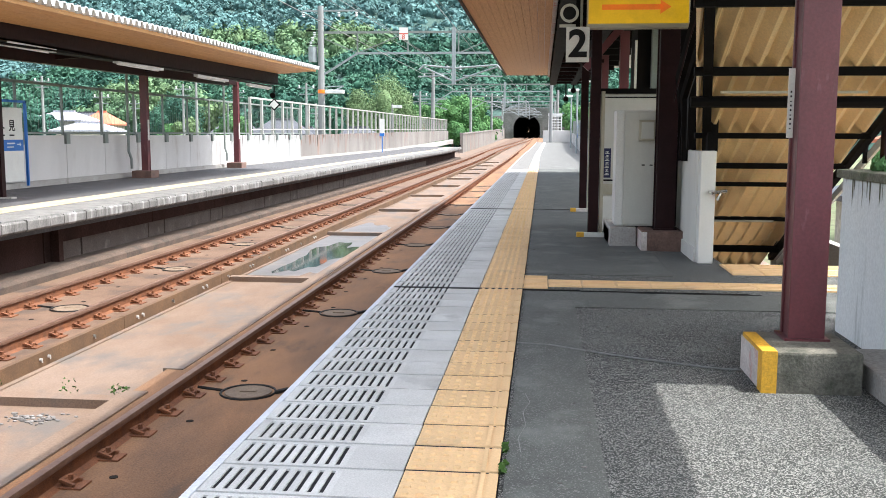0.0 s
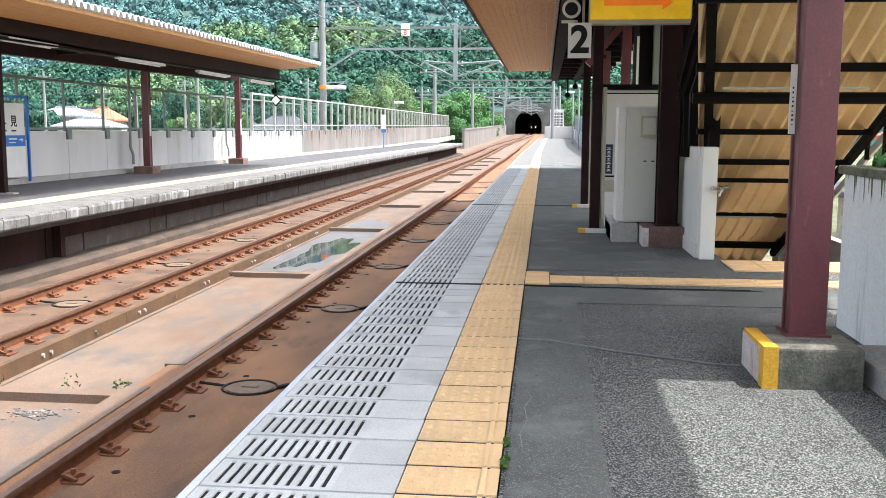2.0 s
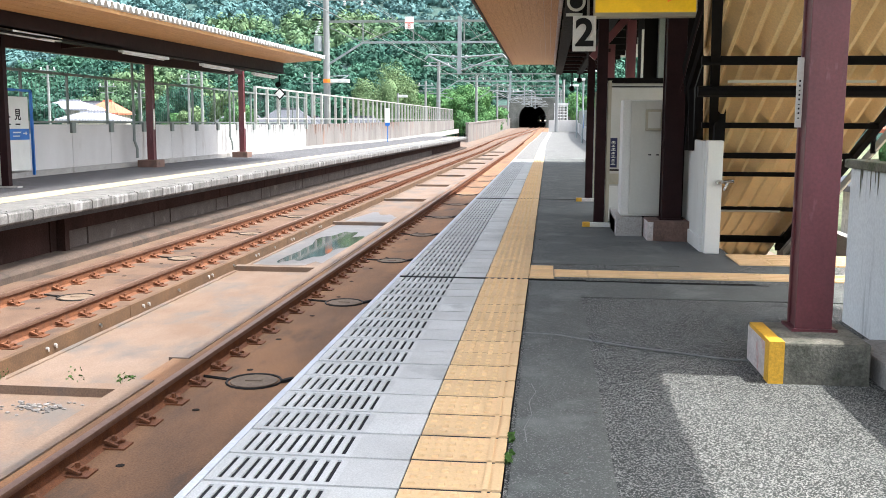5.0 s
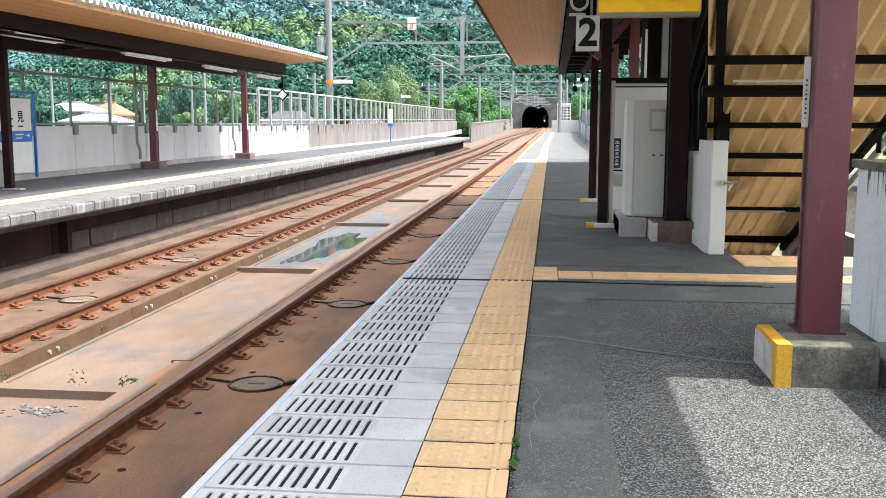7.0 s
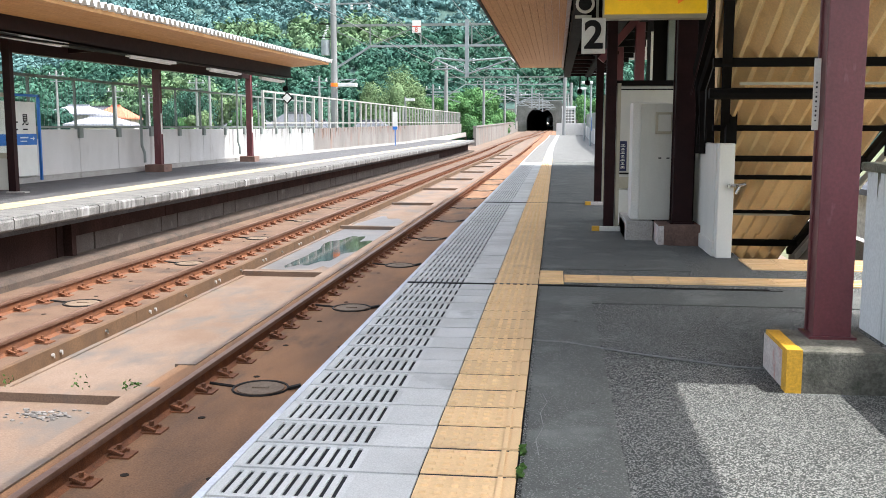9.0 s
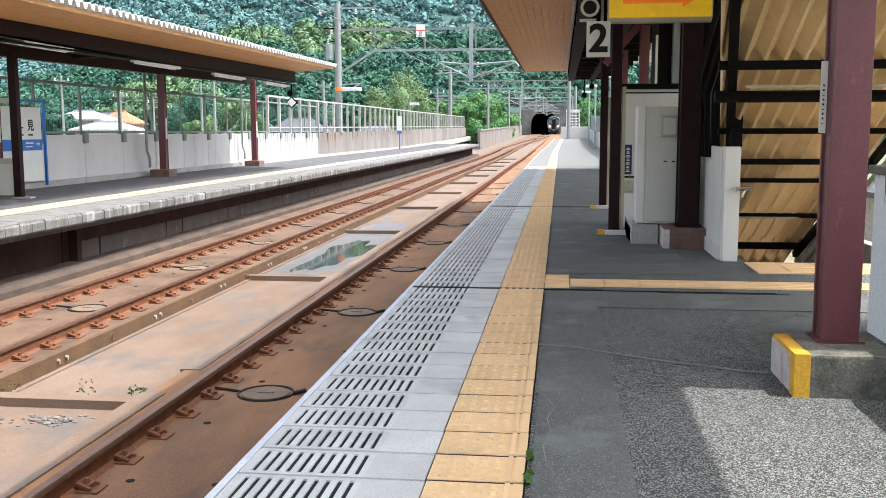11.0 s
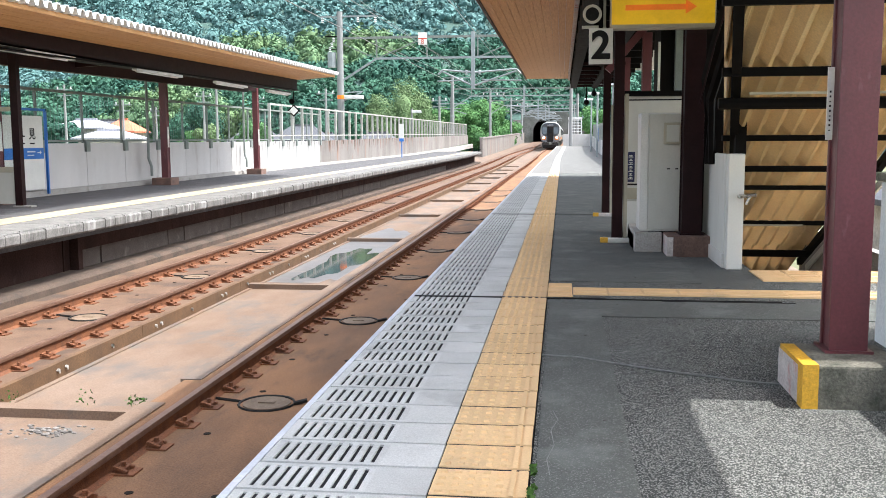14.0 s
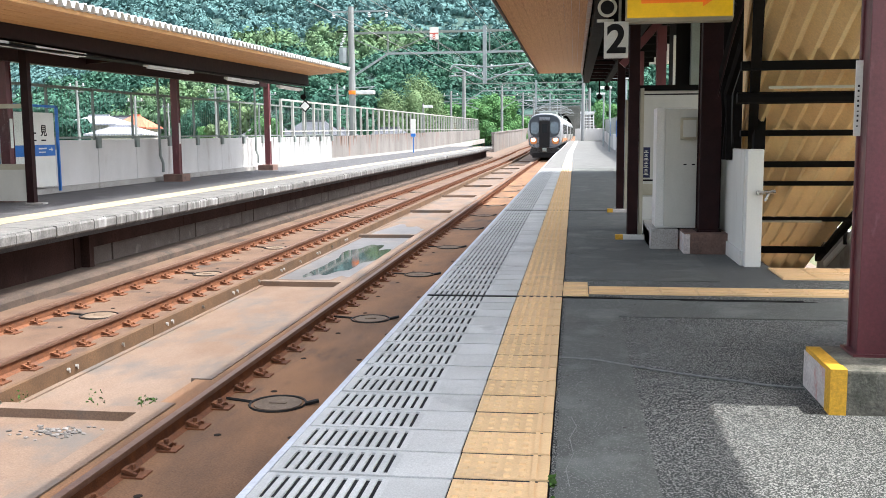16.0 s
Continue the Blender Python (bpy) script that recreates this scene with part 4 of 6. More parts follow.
# ---- canopies and columns ----
def canopy_right():
    c = thing("canopy", "station canopy with a varnished board soffit and dark steel beams", "canopy", kind="structure")
    z = 2.94
    ye = 29.4
    for k in range(11):
        x = -0.99 + 0.112 * k
        part("soffit_board", boxes((x + 0.002, x + 0.11, 1.5, ye, z, z + 0.03)), M_WOOD, c)
    part("fascia", boxes((-1.03, -0.992, 1.5, ye + 0.03, z - 0.02, z + 0.2), (-1.0, 1.95, ye + 0.002, ye + 0.04, z + 0.0, z + 0.2)), M_BROWN, c)
    # the second, unseen sheet is added to shade the floor and trim the sun patch
    part("roof_sheet", boxes((-1.05, 2.299, 1.5, ye + 0.05, z + 0.22, z + 0.26), (2.3, 3.6, 4.25, ye + 0.05, z + 0.22, z + 0.26)), M_TIN, c)
    part("gutter", boxes((0.245, 0.3, 1.5, ye - 0.05, z - 0.06, z + 0.03), bevel=0.01), M_WPAINT, c, "flaking white gutter edge")
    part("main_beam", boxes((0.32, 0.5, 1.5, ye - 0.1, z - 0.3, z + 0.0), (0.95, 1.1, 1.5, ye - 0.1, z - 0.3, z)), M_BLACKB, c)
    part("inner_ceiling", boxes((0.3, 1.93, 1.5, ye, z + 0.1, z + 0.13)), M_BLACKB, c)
    bm = bmesh.new()
    for k in range(18):
        y = 3.0 + 1.55 * k
        box(bm, 0.3, 1.9, y, y + 0.09, z - 0.16, z + 0.1)
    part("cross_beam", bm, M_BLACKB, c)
    bm = bmesh.new()
    for k in range(7):
        y = ye - 0.3 - 1.4 * k
        box(bm, 0.33, 1.4, y, y + 0.06, z - 0.27 , z - 0.2)
    part("slat", bm, M_BROWN, c)


def column(name, label, x0, x1, y0, y1, ztop, m, flange=0.02, base=None, bm_label="", base_m=None):
    t = thing(name, label, "column", "canopy columns", at=((x0 + x1) / 2, (y0 + y1) / 2, 0))
    cx, cy = (x0 + x1) / 2, (y0 + y1) / 2
    zb = base[4] if base else 0.0
    # H section: two flanges across the view and a web
    bm = bmesh.new()
    hx, hy = (x1 - x0) / 2, (y1 - y0) / 2
    box(bm, -hx, hx, -hy, -hy + flange, zb, ztop, bevel=0.004)
    box(bm, -hx, hx, hy - flange, hy, zb, ztop, bevel=0.004)
    box(bm, -hx * 0.86, hx * 0.86, -hy + flange, hy - flange, zb, ztop)
    part("shaft", bm, m, t)
    box_p = boxes((-hx - 0.02, hx + 0.02, -hy - 0.02, hy + 0.02, zb, zb + 0.012))
    part("foot_plate", box_p, m, t)
    if base:
        part("footing", boxes((base[0] - cx, base[1] - cx, base[2] - cy, base[3] - cy, -0.1, base[4]), bevel=0.012), base_m, t, bm_label)
    return t


def columns_right():
    t = column("canopy_column", "maroon painted steel column on a mossy concrete footing with yellow corner", 1.287, 1.453, 4.5, 4.66, 3.0, M_MAROON,
               base=(1.118, 1.55, 4.24, 4.7, 0.187), base_m=M_BLOCK)
    ox, oy = 1.37, 4.58
    part("corner_stripe", boxes((1.114 - ox, 1.18 - ox, 4.236 - oy, 4.32 - oy, 0.0, 0.191)), M_YPAINT, t, "yellow painted corner")
    part("edge_stripe", boxes((1.1145 - ox, 1.175 - ox, 4.32 - oy, 4.66 - oy, 0.17, 0.1905)), M_YPAINT, t, "yellow painted edge")
    part("side_paint", boxes((1.1145 - ox, 1.12 - ox, 4.32 - oy, 4.69 - oy, 0.005, 0.169)), M_WPAINT, t, "chipped white and red paint")
    lab = part("label_plate", boxes((1.262 - ox, 1.29 - ox, 4.6 - oy, 4.61 - oy, 1.13, 1.45)), M_SIGNW, t, "narrow white plate with black marks")
    bm = bmesh.new()
    for k in range(9):
        zz = 1.17 + 0.021 * k
        box(bm, 1.271 - ox, 1.278 - ox, 4.597 - oy, 4.6 - oy, zz, zz + (0.009 if k % 3 else 0.005))
    part("marks", bm, M_BLACK, lab)
    t = column("canopy_column", "dark brown steel column on a brown painted concrete footing", 1.262, 1.452, 9.6, 9.85, 3.0, M_BROWN,
               base=(1.115, 1.57, 9.46, 9.95, 0.2), base_m=M_REDBASE)
    part("footing_edge", boxes((1.113 - 1.357, 1.17 - 1.357, 9.456 - 9.725, 9.94 - 9.725, 0.0, 0.19)), M_WPAINT, t, "worn pale corner")
    for x, y, w in ((0.65, 10.7, 0.11), (0.685, 14.25, 0.105)):
        t = column("canopy_column", "slim dark brown steel column with a white guard foot", x, x + w, y, y + 0.16, 2.9, M_BROWN)
        ox, oy = x + w / 2, y + 0.08
        part("guard_foot", boxes((-0.18, 0.24, -0.14, -0.07, 0.0, 0.055), bevel=0.012), M_WPAINT if y > 12 else M_SIGNW, t, "white foot guard")
        part("guard_end", boxes((-0.184, -0.1, -0.144, -0.066, 0.0, 0.058), bevel=0.008), M_YPAINT, t, "yellow end")
        part("trim", boxes((w / 2 + 0.01, w / 2 + 0.05, -0.06, 0.04, 0.0, 1.62)), M_KHAKI, t)
    column("canopy_column", "maroon steel column further along the canopy", 1.372, 1.52, 16.0, 16.2, 2.9, M_MAROON)
    column("canopy_column", "maroon steel column further along the canopy", 1.372, 1.52, 21.0, 21.2, 2.9, M_MAROON)


def equipment():
    # front switch cabinet
    c = thing("equipment_cabinet", "cream and khaki steel equipment cabinet on a concrete plinth", "cabinet", at=(1.1, 9.95, 0))
    part("plinth", boxes((-0.27, 0.0, -0.13, 0.9, -0.05, 0.2), (-0.27, 0.2, 0.0, 0.9, -0.05, 0.17), bevel=0.01), M_CONC, c)
    part("body", boxes((-0.215, 0.24, -0.04, 0.42, 0.205, 1.39), bevel=0.012), M_CREAM, c)
    part("door", boxes((-0.14, 0.235, -0.062, -0.04, 0.225, 1.38), bevel=0.006), M_GREYP, c, "greyish white door")
    part("side_cover", boxes((-0.222, -0.145, -0.05, 0.3, 0.215, 1.392), bevel=0.006), M_SIGNW, c, "bright white side cover")
    b2 = part("junction_box", boxes((0.0, 0.175, -0.105, -0.06, 1.08, 1.295), bevel=0.008), M_KHAKI, c)
    part("box_lid", boxes((0.025, 0.15, -0.114, -0.104, 1.105, 1.27), bevel=0.004), M_GREYP, b2)
    # black filler painted in as the shade under the cabinet
    part("foot_gap", boxes((-0.13, 0.2, -0.03, 0.4, 0.17, 0.206)), M_BLACK, c)
    for x in (0.04, 0.12):
        part("latch", boxes((x, x + 0.03, -0.068, -0.06, 0.83, 0.842)), M_BLACK, c)
    # tall panel cabinet behind
    c = thing("panel_cabinet", "tall pale grey steel panel cabinet with a navy notice plate", "cabinet", at=(1.12, 11.5, 0))
    part("body", boxes((-0.34, 0.36, -0.15, 0.5, 0.0, 1.62), bevel=0.01), M_GREYP, c)
    part("door", boxes((-0.3, 0.34, -0.165, -0.15, 0.62, 1.57), bevel=0.008), M_GREYP, c)
    part("seal", boxes((-0.315, 0.35, -0.156, -0.15, 0.6, 1.585)), M_BLACK, c)
    part("lower_door", boxes((-0.32, 0.34, -0.16, -0.15, 0.03, 0.42), bevel=0.006), M_CREAM, c)
    part("vent_band", boxes((-0.32, 0.34, -0.17, -0.15, 0.44, 0.57), bevel=0.004), M_KHAKI, c)
    part("top_cap", boxes((-0.37, 0.39, -0.18, 0.52, 1.62, 1.68)), M_BLACKB, c)
    n = part("notice_plate", boxes((-0.28, -0.19, -0.172, -0.164, 0.64, 0.985)), M_NAVY, c, "navy plate with white marks")
    bm = bmesh.new()
    for k in range(7):
        zz = 0.67 + 0.042 * k
        w = 0.02 if k % 2 else 0.026
        box(bm, -0.235 - w, -0.235 + w, -0.1755, -0.172, zz, zz + 0.009)
        box(bm, -0.235 - 0.004, -0.235 + 0.006, -0.1755, -0.172, zz, zz + 0.027)
        box(bm, -0.235 - w * 0.7, -0.235 + w * 0.8, -0.1755, -0.172, zz + 0.019, zz + 0.026)
    part("marks", bm, M_SIGNW, n)
    c = thing("duct_housing", "dark grey duct housing under the canopy", "duct", at=(1.25, 13, 0))
    part("casing", boxes((0.3, 0.5, 0.0, 1.2, 1.7, 2.8), bevel=0.01), M_FENCE, c)
    part("side", boxes((0.12, 0.3, 0.1, 1.0, 1.6, 2.75)), M_BLACKB, c)
    part("white_edge", boxes((0.09, 0.12, 0.1, 0.14, 1.7, 2.4)), M_SIGNW, c)
    part("brace", bars(((-0.55, 0.4, 2.05), (0.05, 0.4, 2.75), 0.08, 0.1)), M_MAROON, c)
    part("support", boxes((0.0, 0.06, 0.0, 0.06, 0.0, 1.7), (0.44, 0.5, 0.0, 0.06, 0.0, 1.7)), M_BLACKB, c)
    # open gate leaf
    g = thing("gate", "low white steel gate standing open beside the stair", "gate", at=(1.6, 8.6, 0))
    part("leaf", boxes((-0.075, 0.06, 0.0, 0.12, 0.0, 1.005), bevel=0.008), M_CREAM, g)
    part("side_panel", boxes((-0.085, -0.02, 0.12, 1.65, 0.12, 1.0), bevel=0.008), M_CREAM, g)
    part("kick_board", boxes((-0.1, -0.05, 0.1, 1.6, 0.0, 0.13), bevel=0.006), M_SIGNW, g)
    bm = bmesh.new()
    rod(bm, (0.02, -0.005, 0.64), (0.02, -0.05, 0.64), 0.022, 10)
    rod(bm, (0.02, -0.045, 0.64), (0.15, -0.05, 0.655), 0.017, 10)
    rod(bm, (0.1, -0.045, 0.64), (0.07, -0.04, 0.57), 0.012, 8)
    part("handle", bm, M_CHROME, g, "chrome lever handle")
    # signs
    s = thing("platform_number_sign", "white square platform sign with a black numeral 2", "sign", at=(0.443, 9.2, 1.99))
    part("plate", boxes((-0.109, 0.109, 0, 0.05, -0.163, 0.163), bevel=0.004), M_SIGNW, s)
    words("2", 0.35, M_BLACK, s, pose(0, -0.004, -0.005, 90, 0, 0), "numeral", 0.004, 0.03)
    part("hanger", boxes((-0.02, 0.02, 0.05, 0.08, 0.1, 1.0)), M_BLACKB, s)
    s = thing("exit_sign", "lit yellow hanging sign with an orange arrow", "sign", at=(1.0, 9.2, 2.15))
    part("case", boxes((-0.475, 0.475, 0.0, 0.14, -0.012, 0.52), bevel=0.01), M_KHAKI, s)
    part("face", boxes((-0.462, 0.462, -0.006, 0.0, 0.03, 0.5)), M_SIGNY, s)
    bm = bmesh.new()
    box(bm, -0.34, 0.22, -0.01, -0.006, 0.155, 0.205)
    v = [bm.verts.new(q) for q in ((0.2, -0.01, 0.115), (0.3, -0.01, 0.18), (0.2, -0.01, 0.245))]
    bm.faces.new(v)
    part("arrow", bm, M_ORANGE, s, "orange arrow")
    for x in (-0.4, 0.37):
        part("hanger", boxes((x, x + 0.03, 0.05, 0.08, 0.5, 0.8)), M_BLACKB, s)
    part("cable", pipe([(0.47, 0.02, 0.15), (0.53, 0.0, 0.1), (0.56, 0.05, 0.0), (0.55, 0.1, -0.25), (0.48, 0.2, -0.5)], 0.012, 6), M_BLACKCABLE, s)
    k = thing("loudspeaker", "grey round horn loudspeaker under the canopy beam", "loudspeaker", at=(0.36, 9.2, 2.28))
    bm = bmesh.new()
    rod(bm, (0, 0, 0), (0, 0.16, 0), 0.088, 20, 0.05)
    part("horn", bm, M_GREYP, k)
    part("throat", rods(((0, -0.004, 0), (0, 0.0, 0), 0.062), seg=20), M_BLACK, k)
    part("bracket", boxes((-0.09, 0.13, 0.12, 0.16, -0.115, -0.09), (0.1, 0.13, 0.1, 0.16, -0.11, 0.6)), M_GREYP, k)
    for x, zz, r in ((1.02, 2.47, 0.055), (0.8, 2.22, 0.055)):
        k = thing("hanging_lamp", "small dark round lamp hanging at the canopy end", "lamp", "lamps at the canopy end", at=(x, 29.13, zz))
        bm = bmesh.new()
        bmesh.ops.create_uvsphere(bm, u_segments=12, v_segments=8, radius=r * 1.5)
        part("globe", bm, M_BLACKB, k)
        part("stem", rods(((0, 0, 0), (0, 0, 2.68 - zz), 0.02)), M_BLACKB, k)
    # cable over the asphalt
    pts = [(0.005, 5.1, 0.008), (0.19, 5.07, 0.008), (0.374, 4.96, 0.006), (0.6, 4.83, 0.006), (0.81, 4.735, 0.006), (0.98, 4.655, 0.006), (1.11, 4.627, 0.006)]
    tagged(part("ground_cable", pipe(pts, 0.0055, 5), M_CABLE), "thin grey cable lying across the asphalt", "cable")
    pts = [(0.07, 4.08), (0.092, 3.95), (0.066, 3.8), (0.08, 3.62), (0.055, 3.46), (0.068, 3.3)]
    tagged(part("asphalt_crack", pipe([(x, y, 0.0045) for x, y in pts], 0.0032, 4), M_CABLE), "pale filled hairline crack in the asphalt", "crack", kind="structure")


def stair():
    s = thing("stair_sheeting", "sloping amber corrugated stair sheeting on dark joists, translucency added to brighten it", "roof", kind="structure")
    y0, slope, ye, xb = 9.75, 0.45, 4.95, 2.45

    def zz(y, off=0.0):
        return (y0 - y) * slope + off

    def left(y):
        return 0.02 + 0.173 * y
    # trapezoid corrugations running up the slope, in overlapping courses
    courses = (10.9, 10.3, 9.42, 8.82, 8.0, 7.62, 7.1, 6.2, 5.45, ye)
    for ya, yb in zip(courses, courses[1:]):
        bm = bmesh.new()
        prof, pitch = [], 0.118
        x = xb - pitch * math.ceil((xb - left(yb)) / pitch)
        while x < xb - 0.01:
            prof += [(x, 0.066), (x + 0.012, 0.066), (x + 0.074, 0.0), (x + 0.094, 0.0)]
            x += pitch
        prof.append((xb, 0.066))
        rings = []
        for y, lift in ((ya, -0.025), (yb, 0.012)):
            rings.append([bm.verts.new((max(px_, left(y) - 0.01), y, zz(y, d + lift))) for px_, d in prof] + [bm.verts.new((max(px_, left(y) - 0.01), y, zz(y, d + lift + 0.008))) for px_, d in reversed(prof)])
        n = len(rings[0])
        for k in range(n):
            bm.faces.new((rings[0][k], rings[0][(k + 1) % n], rings[1][(k + 1) % n], rings[1][k]))
        part("corrugated_sheet", bm, M_STAIR, s)
    for y, h in ((10.4, 0.1), (9.62, 0.1), (8.8, 0.06), (8.02, 0.055), (7.66, 0.07), (7.14, 0.065), (6.24, 0.085), (5.5, 0.09)):
        z = zz(y) - 0.035
        part("joist", boxes((left(y) - 0.02, xb + 0.02, y - 0.03, y + 0.03, z - h * 0.32, z + h * 0.32), bevel=0.004), M_BLACKB, s)
    for y in (8.72, 6.4):
        part("lip", boxes((left(y) + 0.15, xb - 0.25, y, y + 0.02, zz(y) - 0.094, zz(y) - 0.078)), M_KHAKI, s)
    part("cross_pipe", pipe([(left(6.5) - 0.05, 6.45, 1.36), (2.36, 6.45, 1.36), (2.44, 6.45, 1.38), (2.49, 6.45, 1.42), (2.51, 6.5, 1.5)], 0.038, 8), M_BLACKB, s)
    part("stringer", bars(((xb + 0.03, y0 + 0.2, -0.1), (xb + 0.03, ye, zz(ye) - 0.02), 0.05, 0.06)), M_BLACKB, s)
    part("stringer", bars(((xb + 0.03, y0 + 0.2, 0.1), (xb + 0.03, ye, zz(ye) + 0.18), 0.05, 0.16)), M_BROWN, s)
    part("side_plate", bars(((xb + 0.1, y0 + 0.2, -0.16), (xb + 0.1, ye, zz(ye) - 0.08), 0.02, 0.06)), M_CREAM, s)
    part("handrail", bars(((xb + 0.1, y0 + 0.2, 0.45), (xb + 0.1, ye, zz(ye) + 0.55), 0.05, 0.05)), M_BROWN, s)
    for k in range(5):
        y = 9.2 - 0.9 * k
        part("baluster", bars(((xb + 0.08, y, zz(y) - 0.12), (xb + 0.08, y, zz(y) + 0.55), 0.03, 0.03)), M_BLACKB, s)
    part("side_beam", bars(((left(8.7) + 0.06, 8.7, zz(8.7) - 0.03), (left(ye) + 0.07, ye, zz(ye) + 0.02), 0.06, 0.12)), M_BLACKB, s)

    part("post", boxes((2.51, 2.585, 6.95, 7.03, 0.0, 1.55)), M_BROWN, s)
    # the sheeting runs down into the stairwell: the whole slope, drawn out from a point at head height
    pin = Vector((0.13, 0.0, 1.146))
    for ob in s.children:
        for v in ob.data.vertices:
            v.co = pin + (v.co - pin) * 1.25
    part("post", boxes((1.6, 1.69, 8.74, 8.84, 0.995, 3.0)), M_BLACKB, s)
    part("well_wall", boxes((3.2, 3.3, 8.4, 13, -1.3, 0.0), (1.6, 1.739, 8.56, 12.7, -1.3, -0.3)), M_CONC, s)
    # pipes and braces beside the stair
    part("drain_pipe", pipe([(1.36, 9.3, 1.45), (1.42, 8.9, 1.95), (1.5, 8.4, 2.45), (1.55, 8.2, 2.95)], 0.008), M_BROWN, s)
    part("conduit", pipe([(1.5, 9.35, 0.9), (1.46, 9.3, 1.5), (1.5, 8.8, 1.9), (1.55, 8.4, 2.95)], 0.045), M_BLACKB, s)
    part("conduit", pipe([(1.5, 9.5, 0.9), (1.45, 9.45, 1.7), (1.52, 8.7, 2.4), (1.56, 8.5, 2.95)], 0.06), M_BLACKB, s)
    # black sheets added to darken the open gap behind the pipes
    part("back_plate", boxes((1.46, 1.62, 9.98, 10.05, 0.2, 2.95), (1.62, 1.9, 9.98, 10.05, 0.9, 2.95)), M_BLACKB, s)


def wall_right():
    w = thing("wall_south", "low white rendered wall with a mossy concrete cap", "wall", kind="structure")
    part("render", boxes((1.86, 2.06, -3, 5.7, -0.1, 0.9), bevel=0.01), M_WHITEW, w)
    part("cap", boxes((1.83, 2.1, -3, 5.73, 0.9, 0.95), bevel=0.012), M_MOSS, w, "mossy stained cap")
    part("kerb", boxes((1.6, 1.86, -3, 4.72, -0.05, 0.11), bevel=0.012), M_CONC, w)
    
    for k in range(15):
        y = 5.62 - 0.085 * k - 0.035 * math.sin(k * 2.3)
        ln = 0.03 + 0.13 * abs(math.sin(k * 1.7)) * (1 if k < 8 else 0.4)
        wd = 0.004 + 0.009 * abs(math.sin(k * 0.9))
        bm = bmesh.new()
        bm.faces.new([bm.verts.new((1.858, y + a, 0.9 - b4)) for a, b4 in ((-wd, 0), (-wd * 0.8, ln * 0.6), (0, ln), (wd * 0.5, ln * 0.6), (wd, 0))])
        part("drip_stain", bm, M_MOSS, w)
    q = leaf_cloud(np.array([[2.15, 5.6, 0.98], [2.4, 5.9, 0.95], [2.9, 6.6, 0.85], [2.0, 5.4, 0.96]]), np.array([[0.13, 0.12, 0.07], [0.25, 0.2, 0.1], [0.5, 0.3, 0.2], [0.08, 0.08, 0.04]]), 150, 0.03)
    b4 = tagged(new("shrub", quads_mesh("shrub", q, M_LEAF_L)), "green shrub leaves behind the white wall", "shrub", kind="stuff")
    part("rail_beyond", bars(((2.4, 6.2, 0.35), (6, 6.2, 0.35), 0.04, 0.04), ((2.4, 6.2, 0.05), (6, 6.2, 0.05), 0.04, 0.04), ((2.75, 6.2, -0.3), (2.75, 6.2, 0.4), 0.04, 0.04)), M_GALV, w)


